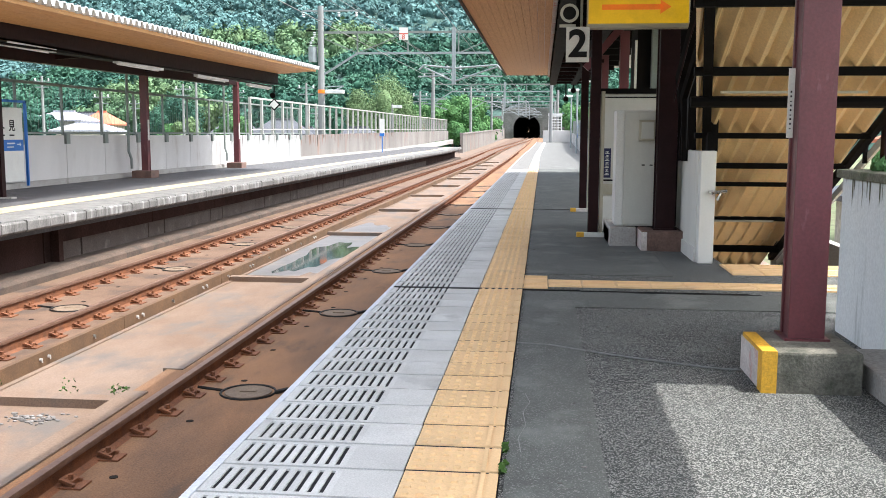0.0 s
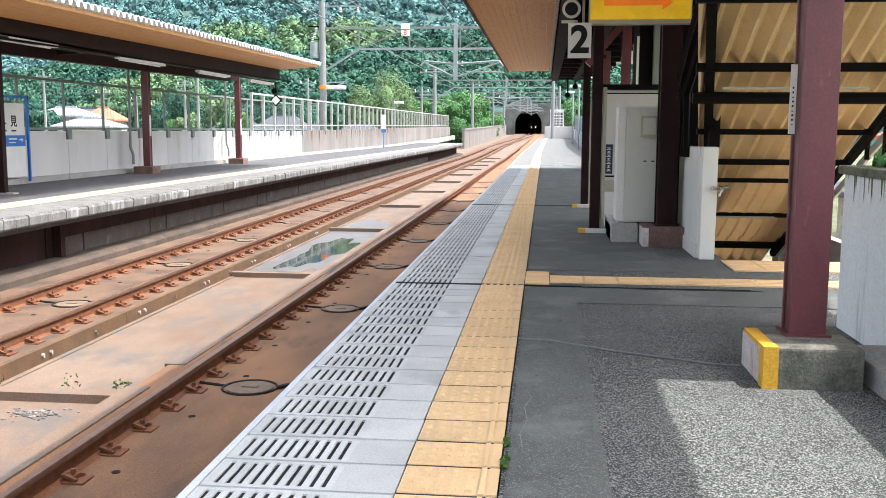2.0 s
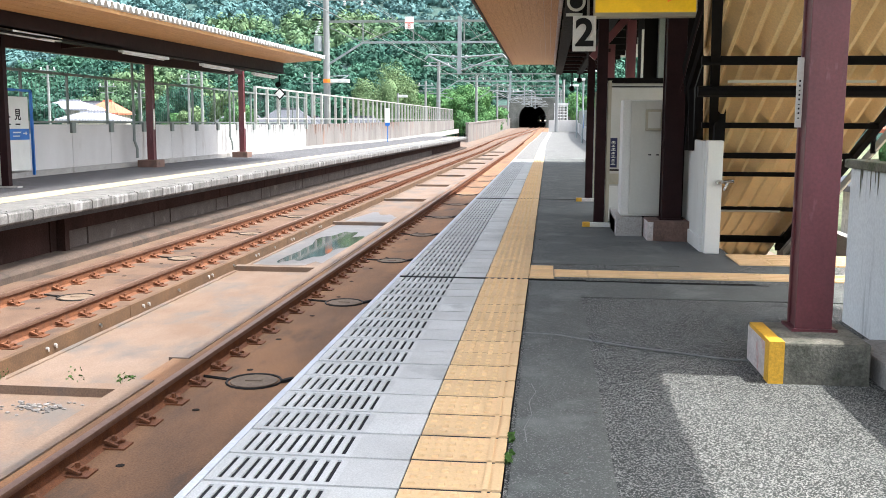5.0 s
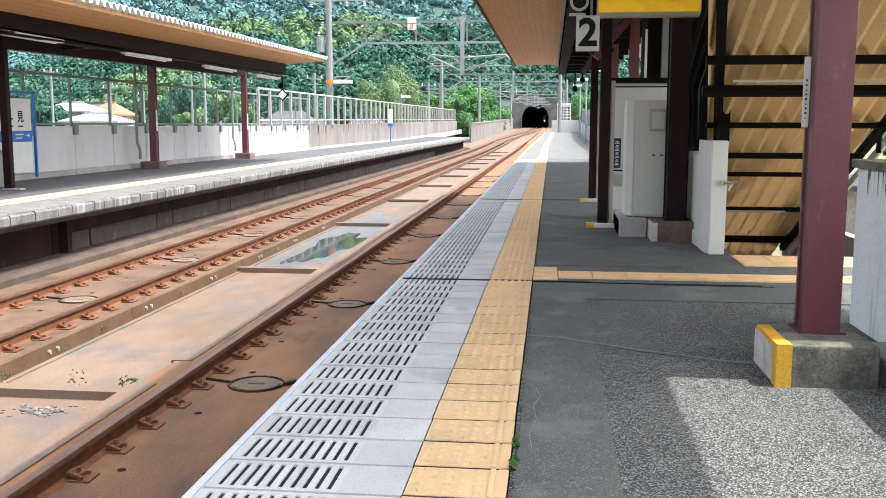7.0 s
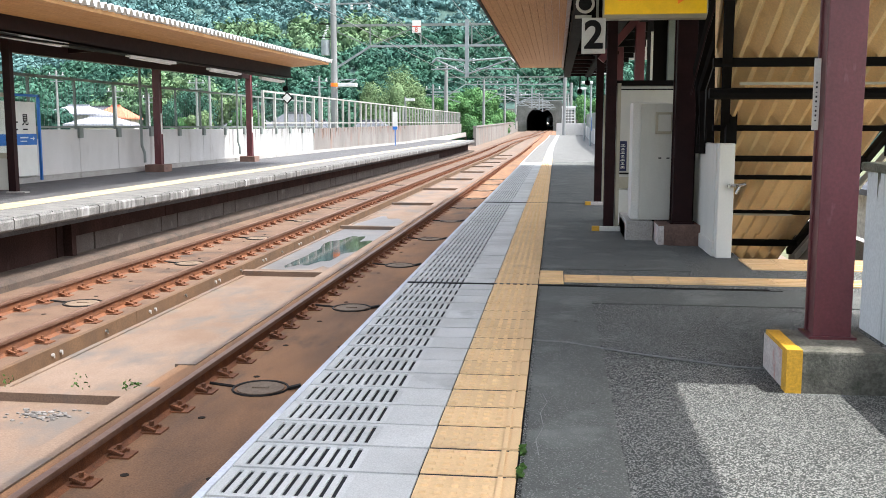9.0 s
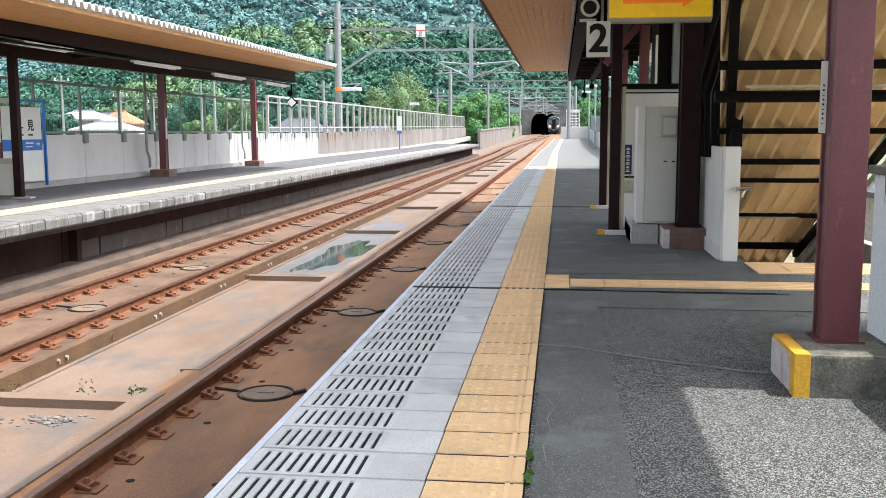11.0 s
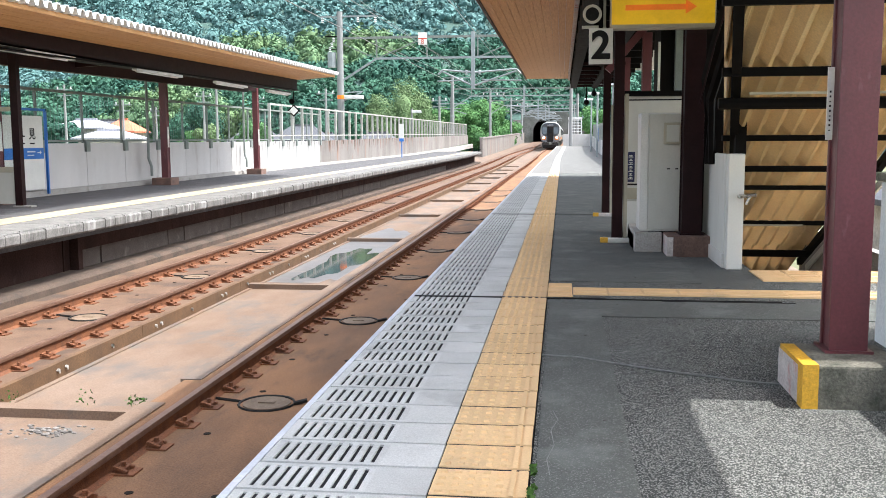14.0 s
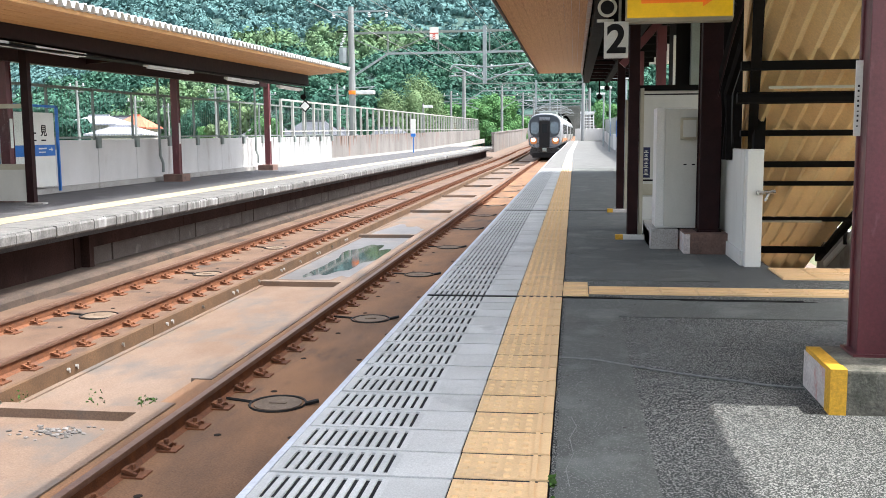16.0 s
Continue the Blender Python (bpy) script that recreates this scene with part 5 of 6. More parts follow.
def canopy_left():
    c = thing("canopy", "opposite platform canopy with white corrugated edge and dark beams", "canopy", kind="structure")
    # roof edge over the track side is highest; the sheet falls towards the wall
    y0, y1 = -4.0, 31.4
    xe, ze, xi, zi = -7.45, 3.27, -11.4, 2.98
    nb = 15
    for k in range(nb):
        a0, a1 = k / nb, (k + 0.965) / nb
        bx = [(xe + (xi - xe) * a0, ze + (zi - ze) * a0 - 0.05), (xe + (xi - xe) * a1, ze + (zi - ze) * a1 - 0.05)]
        part("soffit_board", sweep(bmesh.new(), [bx[0], bx[1], (bx[1][0], bx[1][1] + 0.02), (bx[0][0], bx[0][1] + 0.02)], [y0, y1], None, True, False), M_WOOD, c)
    bm = bmesh.new()
    y = y0
    rows = []
    while y < y1 + 0.1:
        rows += [(y, 0.0), (y + 0.07, 0.0), (y + 0.11, 0.09), (y + 0.19, 0.09)]
        y += 0.24
    a = [bm.verts.new((xe + 0.14, y, ze + d)) for y, d in rows]
    b = [bm.verts.new((xi, y, zi + d)) for y, d in rows]
    a2 = [bm.verts.new((xe + 0.14, y, ze + d + 0.02)) for y, d in rows]
    b5 = [bm.verts.new((xi, y, zi + d + 0.02)) for y, d in rows]
    for k in range(len(rows) - 1):
        bm.faces.new((a[k], a[k + 1], b[k + 1], b[k]))
        bm.faces.new((a2[k + 1], a2[k], b5[k], b5[k + 1]))
        bm.faces.new((a[k + 1], a[k], a2[k], a2[k + 1]))
    part("corrugated_roof", bm, M_TIN, c)
    part("edge_board", boxes((xe - 0.02, xe + 0.02, y0, y1, ze - 0.07, ze - 0.0)), M_WOOD, c)
    part("end_board", bars(((xe, y1 + 0.03, ze + 0.0), (xi, y1 + 0.03, zi + 0.0), 0.03, 0.1)), M_BROWN, c)
    part("main_beam", boxes((-10.55, -10.35, y0, y1 - 0.2, 2.74, 3.02)), M_BROWN, c)
    part("main_beam", boxes((-8.85, -8.67, y0, y1 - 0.2, 2.8, 3.22)), M_BROWN, c)
    part("beam_flange", boxes((-8.92, -8.6, y0, y1 - 0.2, 2.77, 2.8)), M_BLACKB, c)
    bm = bmesh.new()
    y = 1.2
    while y < y1:
        bar(bm, (-10.9, y, 2.9), (-9.3, y, 3.0), 0.08, 0.16)
        y += 4.65
    part("rafter", bm, M_BROWN, c)
    for ob in c.children:
        for v in ob.data.vertices:
            v.co.z += 0.0118 * (v.co.y - 32)
    part("light_rail", boxes((-8.72, -8.67, y0, y1 - 1.0, 2.645, 2.68)), M_BROWN, c)
    for y in (4.0, 8.2, 12.6, 14.2, 19.1, 23.7, 28.0):
        l = thing("strip_light", "white fluorescent strip light under the canopy beam", "lamp", "strip lights", at=(-8.7, y, 2.58))
        part("housing", boxes((-0.06, 0.06, 0, 2.4, 0.0, 0.06), bevel=0.01), M_TUBE, l)
        part("tube", rods(((0, 0.08, -0.015), (0, 2.2, -0.015), 0.018)), M_TUBE, l)
    for y in (9.2, 16.95, 24.65, 32.35):
        t = thing("canopy_column", "maroon steel column on a brown concrete footing", "column", "opposite canopy columns", at=(-10.5, y, -0.05))
        top = 2.72 if y < 30 else 2.98
        part("shaft", boxes((-0.09, 0.09, -0.09, -0.075, 0.0, top), (-0.09, 0.09, 0.075, 0.09, 0.0, top), (-0.075, 0.075, -0.075, 0.075, 0.0, top)), M_MAROON, t)
        if y > 30:
            part("bracket", bars(((0.0, 0.0, top - 0.08), (0.0, -1.3, top - 0.02), 0.12, 0.14)), M_BROWN, t)
        part("footing", boxes((-0.3, 0.24, -0.27, 0.27, -0.05, 0.19), bevel=0.02), M_REDBASE, t)
        part("downpipe", pipe([(-0.25, -0.35, 0.25), (-0.25, -0.35, 0.5), (-0.32, -0.35, 0.7), (-0.32, -0.35, 2.85)], 0.036), M_FENCE, t)
        part("notice", boxes((0.092, 0.1, -0.05, 0.04, 1.0, 1.55)), M_SIGNW, t)
    # lamp hanging at the end of the canopy
    t = thing("loudspeaker", "small dark loudspeaker hanging from the canopy end", "loudspeaker", at=(-8.75, 31.0, 2.42))
    part("horn", rods(((0, 0, 0), (0, -0.2, -0.03), 0.05, 8, 0.1)), M_BLACKB, t)
    part("stem", rods(((0, 0, 0), (0, 0, 0.3), 0.02)), M_BLACKB, t)
    # glazed wind screen
    g = thing("wind_screen", "dark framed glazed wind screen with grey lower panels", "wind screen", at=(-9.66, 16.28, -0.05))
    for x in (-0.0, -1.5):
        part("post", boxes((x - 0.07, x + 0.07, -0.06, 0.06, 0.0, 2.8)), M_BROWN, g)
    part("rail", boxes((-1.43, -0.07, -0.04, 0.04, 1.72, 1.8)), M_KHAKI, g)
    part("rail", boxes((-1.43, -0.07, -0.04, 0.04, 0.62, 0.72)), M_KHAKI, g)
    part("panel", boxes((-1.43, -0.07, -0.02, 0.02, 0.05, 0.62)), M_GREYP, g)
    pane = part("pane", boxes((-1.43, -0.07, -0.005, 0.005, 0.72, 1.72)), M_CLEAR, g)
    pane.visible_shadow = False
    part("foot", boxes((-0.1, 0.25, -0.09, 0.09, -0.01, 0.025)), M_CONC, g)
    # station name board
    n = thing("station_sign", "white station name board with blue band and blue frame", "sign", at=(-10.97, 18.4, 0.0))
    part("frame", boxes((0.0, 0.05, 1.06, 1.11, 0.0, 1.82), (0.0, 0.05, -1.11, -1.06, 0.0, 1.82), (0.0, 0.05, -1.11, 1.11, 1.77, 1.82)), M_BLUE, n)
    b6 = part("board", boxes((0.01, 0.04, -1.0, 0.93, 0.12, 1.66)), M_SIGNW, n)
    part("band", boxes((0.04, 0.045, -1.0, 0.93, 0.76, 0.99)), M_BLUE, b6, "blue band")
    for y1_, z1_, z2_ in ((0.6, 0.9, 0.93), (0.55, 0.83, 0.85)):
        part("mark", boxes((0.045, 0.048, 0.3, y1_, z1_, z2_)), M_SIGNW, b6)
    part("arrow", boxes((0.045, 0.048, 0.68, 0.84, 0.885, 0.905), (0.045, 0.048, 0.78, 0.81, 0.86, 0.93)), M_SIGNW, b6)
    for y0_, y1_ in ((0.12, 0.24), (0.42, 0.6)):
        part("mark", boxes((0.04, 0.043, y0_, y1_, 1.07, 1.1)), M_BLACK, b6)
    part("mark", boxes((0.04, 0.043, 0.14, 0.24, 1.22, 1.25)), M_BLACK, b6)
    words("\u898b", 0.25, M_BLACK, b6, pose(0.0415, 0.52, 1.27, 90, 0, 90), bold=0.02)


canopy_right()
columns_right()
equipment()
stair()
wall_right()
canopy_left()


# ---- overhead line ----
def insulator(bm, x, y, z):
    for k in range(3):
        rod(bm, (x, y, z + k * 0.09), (x, y, z + k * 0.09 + 0.05), 0.09, 8, 0.05)


def gantry(y, xl, xr, ztop, zlow, z_ground, label, sign=False, second_pole=True, hangers=(-4.65,), truss=False):
    g = thing("catenary_gantry", label, "catenary gantry", "gantries over the tracks", at=(xl, y, z_ground))
    h = ztop - z_ground
    w = xr - xl
    part("mast", rods(((0, 0, 0), (0, 0, h + 1.4), 0.21, 14, 0.16), seg=14), M_POLE, g)
    if second_pole:
        part("mast", rods(((w, 0, 0), (w, 0, h + 0.9), 0.2, 12, 0.16), seg=12), M_POLE, g)
    part("upper_chord", bars(((0, 0, h), (w, 0, h), 0.12, 0.12)), M_FENCE, g)
    d = ztop - zlow
    part("lower_chord", bars(((2.0, 0, h - d), (w, 0, h - d), 0.1, 0.11), ((0.1, 0, h - d - 1.15), (2.0, 0, h - d), 0.1, 0.1)), M_GALV, g)
    n = max(3, int((w - 2) / 2.4))
    for k in range(n + 1):
        x = 2.0 + (w - 2.0) * k / n
        part("lattice_post", bars(((x, 0, h - d), (x, 0, h), 0.07, 0.07)), M_FENCE, g)
        if k < n and (truss or k % 2 == 0):
            part("lattice_brace", bars(((x, 0, h - d), (x + (w - 2.0) / n, 0, h), 0.05, 0.05)), M_FENCE, g)
    part("lattice_brace", bars(((0.15, 0, h - 0.3), (2.0, 0, h - d), 0.05, 0.05)), M_FENCE, g)
    part("cross_arm", bars(((-1.0, 0, h + 1.15), (2.1, 0, h + 1.15), 0.08, 0.08)), M_GALV, g)
    for x in (-0.95, 1.0, 1.95):
        bm = bmesh.new()
        insulator(bm, x, 0, h + 0.85)
        part("insulator", bm, M_PORC, g)
    for hx in hangers:
        x = hx - xl
        a = part("hanger", bars(((x, 0, h + 0.25), (x, 0, h - 2.75), 0.2, 0.2)), M_GALV, g)
        for sgn, reach in ((1, 2.3), (-1, 1.6)):
            b7 = bmesh.new()
            rod(b7, (x, 0, h - 1.9), (x + sgn * reach, -0.1, h - 1.75), 0.05)
            rod(b7, (x, 0, h - 2.6), (x + sgn * reach, -0.1, h - 1.85), 0.045)
            rod(b7, (x + sgn * 0.5, 0, h - 2.3), (x + sgn * (reach + 0.3), -0.1, h - 2.35), 0.035)
            rod(b7, (x + sgn * reach, -0.1, h - 1.75), (x + sgn * (reach + 0.25), -0.1, h - 2.0), 0.05)
            insulator(b7, x + sgn * 0.35, 0, h - 2.0)
            part("cantilever_arm", b7, M_GALV, g)
    part("band", rods(((0, 0, 3.62), (0, 0, 3.82), 0.2), seg=14), M_ORANGE if sign else M_GALV, g)
    if sign:
        s = part("stop_marker", boxes((4.28, 4.75, -0.12, -0.08, h - 0.42, h + 0.23)), M_SIGNW, g, "white car-stop plate with a red line")
        part("red_line", boxes((4.28, 4.75, -0.124, -0.12, h - 0.12, h - 0.07)), M_RED, s)
        words("8", 0.36, M_RED, s, pose(4.51, -0.123, h - 0.27, 90, 0, 0))
        t2 = part("transformer", rods(((-0.45, 0, h - 1.55), (-0.45, 0, h - 0.75), 0.24), seg=14), M_GALV, g)
        b8 = bmesh.new()
        for k in range(3):
            insulator(b8, -0.55 + 0.1 * k, 0.0, h - 0.7 + 0.25 * k)
        part("bushing", b8, M_PORC, g)
        part("arm", bars(((-0.8, 0, h + 0.1), (0, 0, h + 0.1), 0.06, 0.06)), M_BLACKB, g)
        part("arm", bars(((-0.8, 0, h - 0.6), (0, 0, h - 0.6), 0.06, 0.06)), M_BLACKB, g)
        l = part("floodlight", boxes((0.3, 1.3, -0.5, -0.1, h - 3.25, h - 3.05), bevel=0.03), M_PORC, g)
        part("light_arm", rods(((0, 0, h - 3.4), (1.2, -0.3, h - 2.9), 0.03), ((0, 0, h - 2.9), (1.3, -0.3, h - 2.85), 0.025)), M_GALV, g)
    return g


def overhead():
    gantry(51, -11.85, 6.5, 6.55, 5.45, -0.3, "concrete mast and steel lattice gantry with insulators", sign=True, second_pole=False)
    gantry(100, -11.4, 0.95, 6.35, 5.6, -0.2, "grey steel lattice gantry over both tracks", truss=True, hangers=(-3.9,))
    gantry(138, -10.3, 2.2, 6.6, 5.9, 0.4, "far steel lattice gantry near the tunnel", truss=True, hangers=(-3.4,))
    gantry(170, -9.0, 2.6, 7.0, 6.4, 0.6, "far steel lattice gantry near the tunnel", truss=True, hangers=(-2.9,))
    gantry(192, -8.0, 2.4, 7.0, 6.5, 0.9, "far steel lattice gantry near the tunnel", truss=True, hangers=(-2.6,))

    def wire(name, pts, r, label):
        tagged(part(name, pipe(pts, r, 4), M_WIRE), label, "wire", "overhead wires", kind="structure")
    ys = [-10 + 6 * k for k in range(37)]
    for x in (-2.35, -5.79):
        side = None if x > -3 else b_side
        def at(y, z, w=0.0):
            return (x + shift(y) + (side(y) if side else 0) + w, y, z + climb(y))
        wire("contact_wire", [at(y, 4.1) for y in ys], 0.012, "contact wire over the track")
        wire("messenger_wire", [at(y, 4.75 + 0.35 * abs(math.sin((y - 51) / 49 * math.pi / 2 + math.pi / 2))) for y in ys], 0.012, "messenger wire over the track")
    for x, z, x2 in ((-12.8, 7.6, -12.2), (-10.85, 7.6, -10.4), (-9.9, 7.6, -9.5), (-6.0, 8.4, -5.5), (-4.2, 8.6, -4.0)):
        wire("feeder_wire", [(x + (x2 - x) * (y / 200), y, z + 1.4 * ((y - 75) / 60) ** 2 * 0.25 + 0.2 + climb(y)) for y in ys], 0.014, "feeder wire along the line")
    # single-arm lineside masts
    for x, y, h in ((-13.6, 118, 6.5),):
        t = thing("lineside_mast", "grey lineside mast with bracket arms", "mast", "lineside masts", at=(x, y, -2.6))
        part("mast", rods(((0, 0, 0), (0, 0, h + 2.4), 0.18, 10, 0.14), seg=10), M_POLE, t)
        part("arm", bars(((-1.8, 0, h + 1.6), (1.8, 0, h + 1.6), 0.14, 0.14), ((0, 0, h + 0.9), (1.9, 0, h + 0.3), 0.1, 0.1), ((-1.2, 0, h + 1.0), (1.2, 0, h + 1.0), 0.1, 0.1)), M_GALV, t)
    # poles and lamps in the village and on the far platform
    for x, y, h, lamp in ((-50.2, 92, 9.4, 0), (-44.0, 92, 7.8, 0), (-35.5, 92, 8.6, 0), (-34.15, 92, 10.6, 0), (-52, 118, 8.0, 0), (-24, 100, 7.0, 0), (-23.0, 92, 8.7, 0), (-17, 108, 7.2, 1), (-13.3, 104, 8.4, 0), (-39, 120, 9.5, 0)):
        t = thing("utility_pole", "grey concrete utility pole with cross arms", "utility pole", "village poles", at=(x, y, -2.6))
        part("pole", rods(((0, 0, 0), (0, 0, h), 0.16, 8, 0.11)), M_POLE, t)
        if lamp:
            part("lamp_head", boxes((0.0, 1.1, -0.2, 0.2, h - 0.5, h - 0.2), bevel=0.05), M_PORC, t)
        else:
            part("arm", bars(((-0.9, 0, h - 0.5), (0.9, 0, h - 0.5), 0.09, 0.09), ((-0.7, 0, h - 1.1), (0.7, 0, h - 1.1), 0.09, 0.09)), M_GALV, t)
            for dx in (-0.7, 0, 0.7):
                b9 = bmesh.new()
                insulator(b9, dx, 0, h - 0.45)
                part("insulator", b9, M_PORC, t)
    # ladder frame and signals by the end of the open platform
    sx, sz = shift(104), climb(104)
    t = thing("signal_frame", "white steel ladder frame by the platform end", "signal frame", at=(0.9 + sx, 103, -1.3))
    b10 = bmesh.new()
    for x in (-0.75, 0.75):
        bar(b10, (x, 0, 0), (x * 0.85, 0, 4.2 + sz), 0.12, 0.12)
    for k in range(6):
        zz = 2.5 + sz + 0.3 * k
        bar(b10, (-0.7, 0, zz), (0.7, 0, zz), 0.07, 0.07)
    bar(b10, (-0.75, 0, 4.2 + sz), (0.75, 0, 4.2 + sz), 0.2, 0.25)
    part("frame", b10, M_PORC, t)
    for x, y, h in ((2.2, 60, 3.9), (2.35, 44, 3.6), (2.2, 78, 4.2)):
        t = thing("platform_lamp", "grey platform lamp post with a white lantern", "lamp post", "platform lamp posts", at=(x + shift(y), y, climb(y)))
        part("post", rods(((0, 0, 0), (0, 0, h), 0.06)), M_GALV, t)
        part("lantern", boxes((-0.6, 0.1, -0.15, 0.15, h - 0.08, h + 0.08), bevel=0.03), M_PORC, t)
    for y, x in ((60.5, 2.62), (72, 2.6)):
        t = thing("blue_plate", "narrow blue and white notice plate on the wall", "notice", "notice plates", at=(x + shift(y), y, climb(y)))
        part("plate", boxes((0, 0.03, -0.2, 0.2, 0.9, 1.9)), M_BLUE, t)
    t = thing("platform_sign", "white and blue name post on the opposite platform", "sign", at=(-10.4, 62, -0.05))
    part("plate", boxes((-0.16, 0.16, 0, 0.04, 1.05, 2.2)), M_SIGNW, t)
    part("band", boxes((-0.16, 0.16, -0.004, 0, 1.05, 1.25)), M_BLUE, t)
    part("post", boxes((-0.03, 0.03, 0.04, 0.1, 0.0, 2.2)), M_BLUE, t)
    t = thing("warning_diamond", "black and white diamond marker on the railing", "sign", at=(-11.05, 39.0, 2.35))
    b11 = bmesh.new()
    for s3, y in ((0.26, 0.0),):
        v = [b11.verts.new(q) for q in ((0, y, s3), (-s3, y, 0), (0, y, -s3), (s3, y, 0))]
        b11.faces.new(v)
        v2 = [b11.verts.new(q) for q in ((0, y + 0.03, s3), (-s3, y + 0.03, 0), (0, y + 0.03, -s3), (s3, y + 0.03, 0))]
        b11.faces.new(v2[::-1])
        for k in range(4):
            b11.faces.new((v[k], v2[k], v2[(k + 1) % 4], v[(k + 1) % 4]))
    part("plate", b11, M_BLACKB, t)
    b11 = bmesh.new()
    b11.faces.new([b11.verts.new(q) for q in ((0, -0.006, 0.19), (-0.19, -0.006, 0), (0, -0.006, -0.19), (0.19, -0.006, 0))])
    part("centre", b11, M_SIGNW, t)


# ---- village and trees ----
def house(x, y, w, d, h, roof_m, label, rz=0, rise=1.6):
    t = thing("house", label, "house", "village houses", at=(x, y, -2.6))
    t.rotation_euler = (0, 0, rz)
    part("wall", boxes((-w / 2, w / 2, -d / 2, d / 2, 0, h)), M_HOUSEW, t)
    bm = bmesh.new()
    o = 0.6
    lo = [bm.verts.new(q) for q in ((-w / 2 - o, -d / 2 - o, h), (w / 2 + o, -d / 2 - o, h), (w / 2 + o, d / 2 + o, h), (-w / 2 - o, d / 2 + o, h))]
    dn = [bm.verts.new(v.co - Vector((0, 0, 0.18))) for v in lo]
    ra, rb = bm.verts.new((-w / 2 + d * 0.25, 0, h + rise)), bm.verts.new((w / 2 - d * 0.25, 0, h + rise))
    for f in ((lo[0], lo[1], rb, ra), (lo[2], lo[3], ra, rb), (lo[1], lo[2], rb), (lo[3], lo[0], ra), dn[::-1]):
        bm.faces.new(f)
    for k in range(4):
        bm.faces.new((dn[k], dn[(k + 1) % 4], lo[(k + 1) % 4], lo[k]))
    r = part("roof", bm, roof_m, t)
    part("ridge", bars(((-w / 2 + d * 0.25, 0, h + rise + 0.05), (w / 2 - d * 0.25, 0, h + rise + 0.05), 0.35, 0.25)), roof_m, r)
    n = max(2, int(w / 2.6))
    for k in range(n):
        cx = -w / 2 + w * (k + 0.5) / n
        for zz in ([h - 1.6] if h < 4.5 else [h - 1.6, h - 4.2]):
            wi = part("window", boxes((cx - 0.75, cx + 0.75, -d / 2 - 0.04, -d / 2 + 0.02, zz - 0.55, zz + 0.6)), M_WINDOWG, t)
            part("frame", boxes((cx - 0.85, cx - 0.75, -d / 2 - 0.07, -d / 2, zz - 0.65, zz + 0.7), (cx + 0.75, cx + 0.85, -d / 2 - 0.07, -d / 2, zz - 0.65, zz + 0.7), (cx - 0.85, cx + 0.85, -d / 2 - 0.07, -d / 2, zz - 0.65, zz - 0.55), (cx - 0.03, cx + 0.03, -d / 2 - 0.06, -d / 2, zz - 0.55, zz + 0.6)), M_SIGNW, wi)


def village():
    house(-58.4, 112, 5.6, 6, 5.3, M_ROOFW, "house with a pale metal hipped roof", 0.1, 1.0)
    house(-51.4, 104, 5.5, 5, 4.05, M_ROOFW, "low house with a pale lilac metal roof", 0.1, 0.8)
    house(-56.0, 117, 3.6, 5, 4.9, M_ROOFR, "house with an orange tiled roof", 0.1, 1.5)
    house(-62, 118, 9, 7, 4.0, M_ROOFW, "low house with a pale metal roof", 0, 1.3)
    house(-42, 128, 7, 6, 3.4, M_ROOFG, "house with a grey tiled roof", 0.3, 1.6)
    house(-70, 140, 10, 8, 5.0, M_ROOFG, "house with a grey tiled roof", 0.1, 1.8)
    house(-36, 140, 7, 6, 3.2, M_ROOFG, "house with a grey tiled roof", -0.2, 1.5)
    house(-31, 112, 5.5, 5.5, 3.7, M_ROOFG, "house with a dark grey tiled roof", 0.1, 1.7)
    house(-25, 128, 5, 5, 3.0, M_ROOFG, "house with a grey tiled roof beside the line", 0.0, 1.6)
    house(-21.5, 112, 4, 4, 3.2, M_ROOFG, "small grey roofed house beside the line", 0.0, 1.3)
    house(22, 46, 9, 7, 3.6, M_ROOFR, "low house with an orange tiled roof below the platform", 0.2, 1.4)
    house(30, 62, 10, 7, 5.2, M_ROOFW, "white two storey house below the platform", -0.1, 1.6)
    house(12.5, 30, 5, 5, 1.9, M_ROOFG, "low outbuilding with a grey tiled roof", 0.1, 0.9)


def tree(name, label, x, y, zg, h, r, material, per, size, trunk=0.2, clumps=9, tall=1.0, seed=1):
    t = thing(name, label, "tree", at=(x, y, zg))
    rs = random.Random(seed)
    bm = bmesh.new()
    rod(bm, (0, 0, -0.2), (0.05 * r, 0, h * 0.55), trunk, 8, trunk * 0.55)
    cs, rd = [], []
    for k in range(clumps):
        a, q = rs.uniform(0, math.tau), rs.uniform(0.15, 0.75) * r
        zz = h * rs.uniform(0.35, 0.92)
        q *= 1.15 - 0.6 * (zz / h)
        p = (q * math.cos(a), q * math.sin(a), zz)
        rod(bm, (0, 0, h * rs.uniform(0.25, 0.5)), p, trunk * 0.35, 5, trunk * 0.1)
        cs.append(p)
        s = r * rs.uniform(0.3, 0.55)
        rd.append((s, s, s * tall * rs.uniform(0.7, 1.1)))
    part("trunk", bm, M_BARK, t)
    q = leaf_cloud(np.array(cs), np.array(rd), per, size, 0.8, 0.6)
    core, idx = crown_cores(np.array(cs), np.array(rd) * 0.85)
    ob = new("crown", tris_mesh("crown", core, idx, material))
    ob.parent = t
    lf = new("foliage", quads_mesh("foliage", q, material))
    lf.parent = ob
    tagged(lf, kind="stuff")


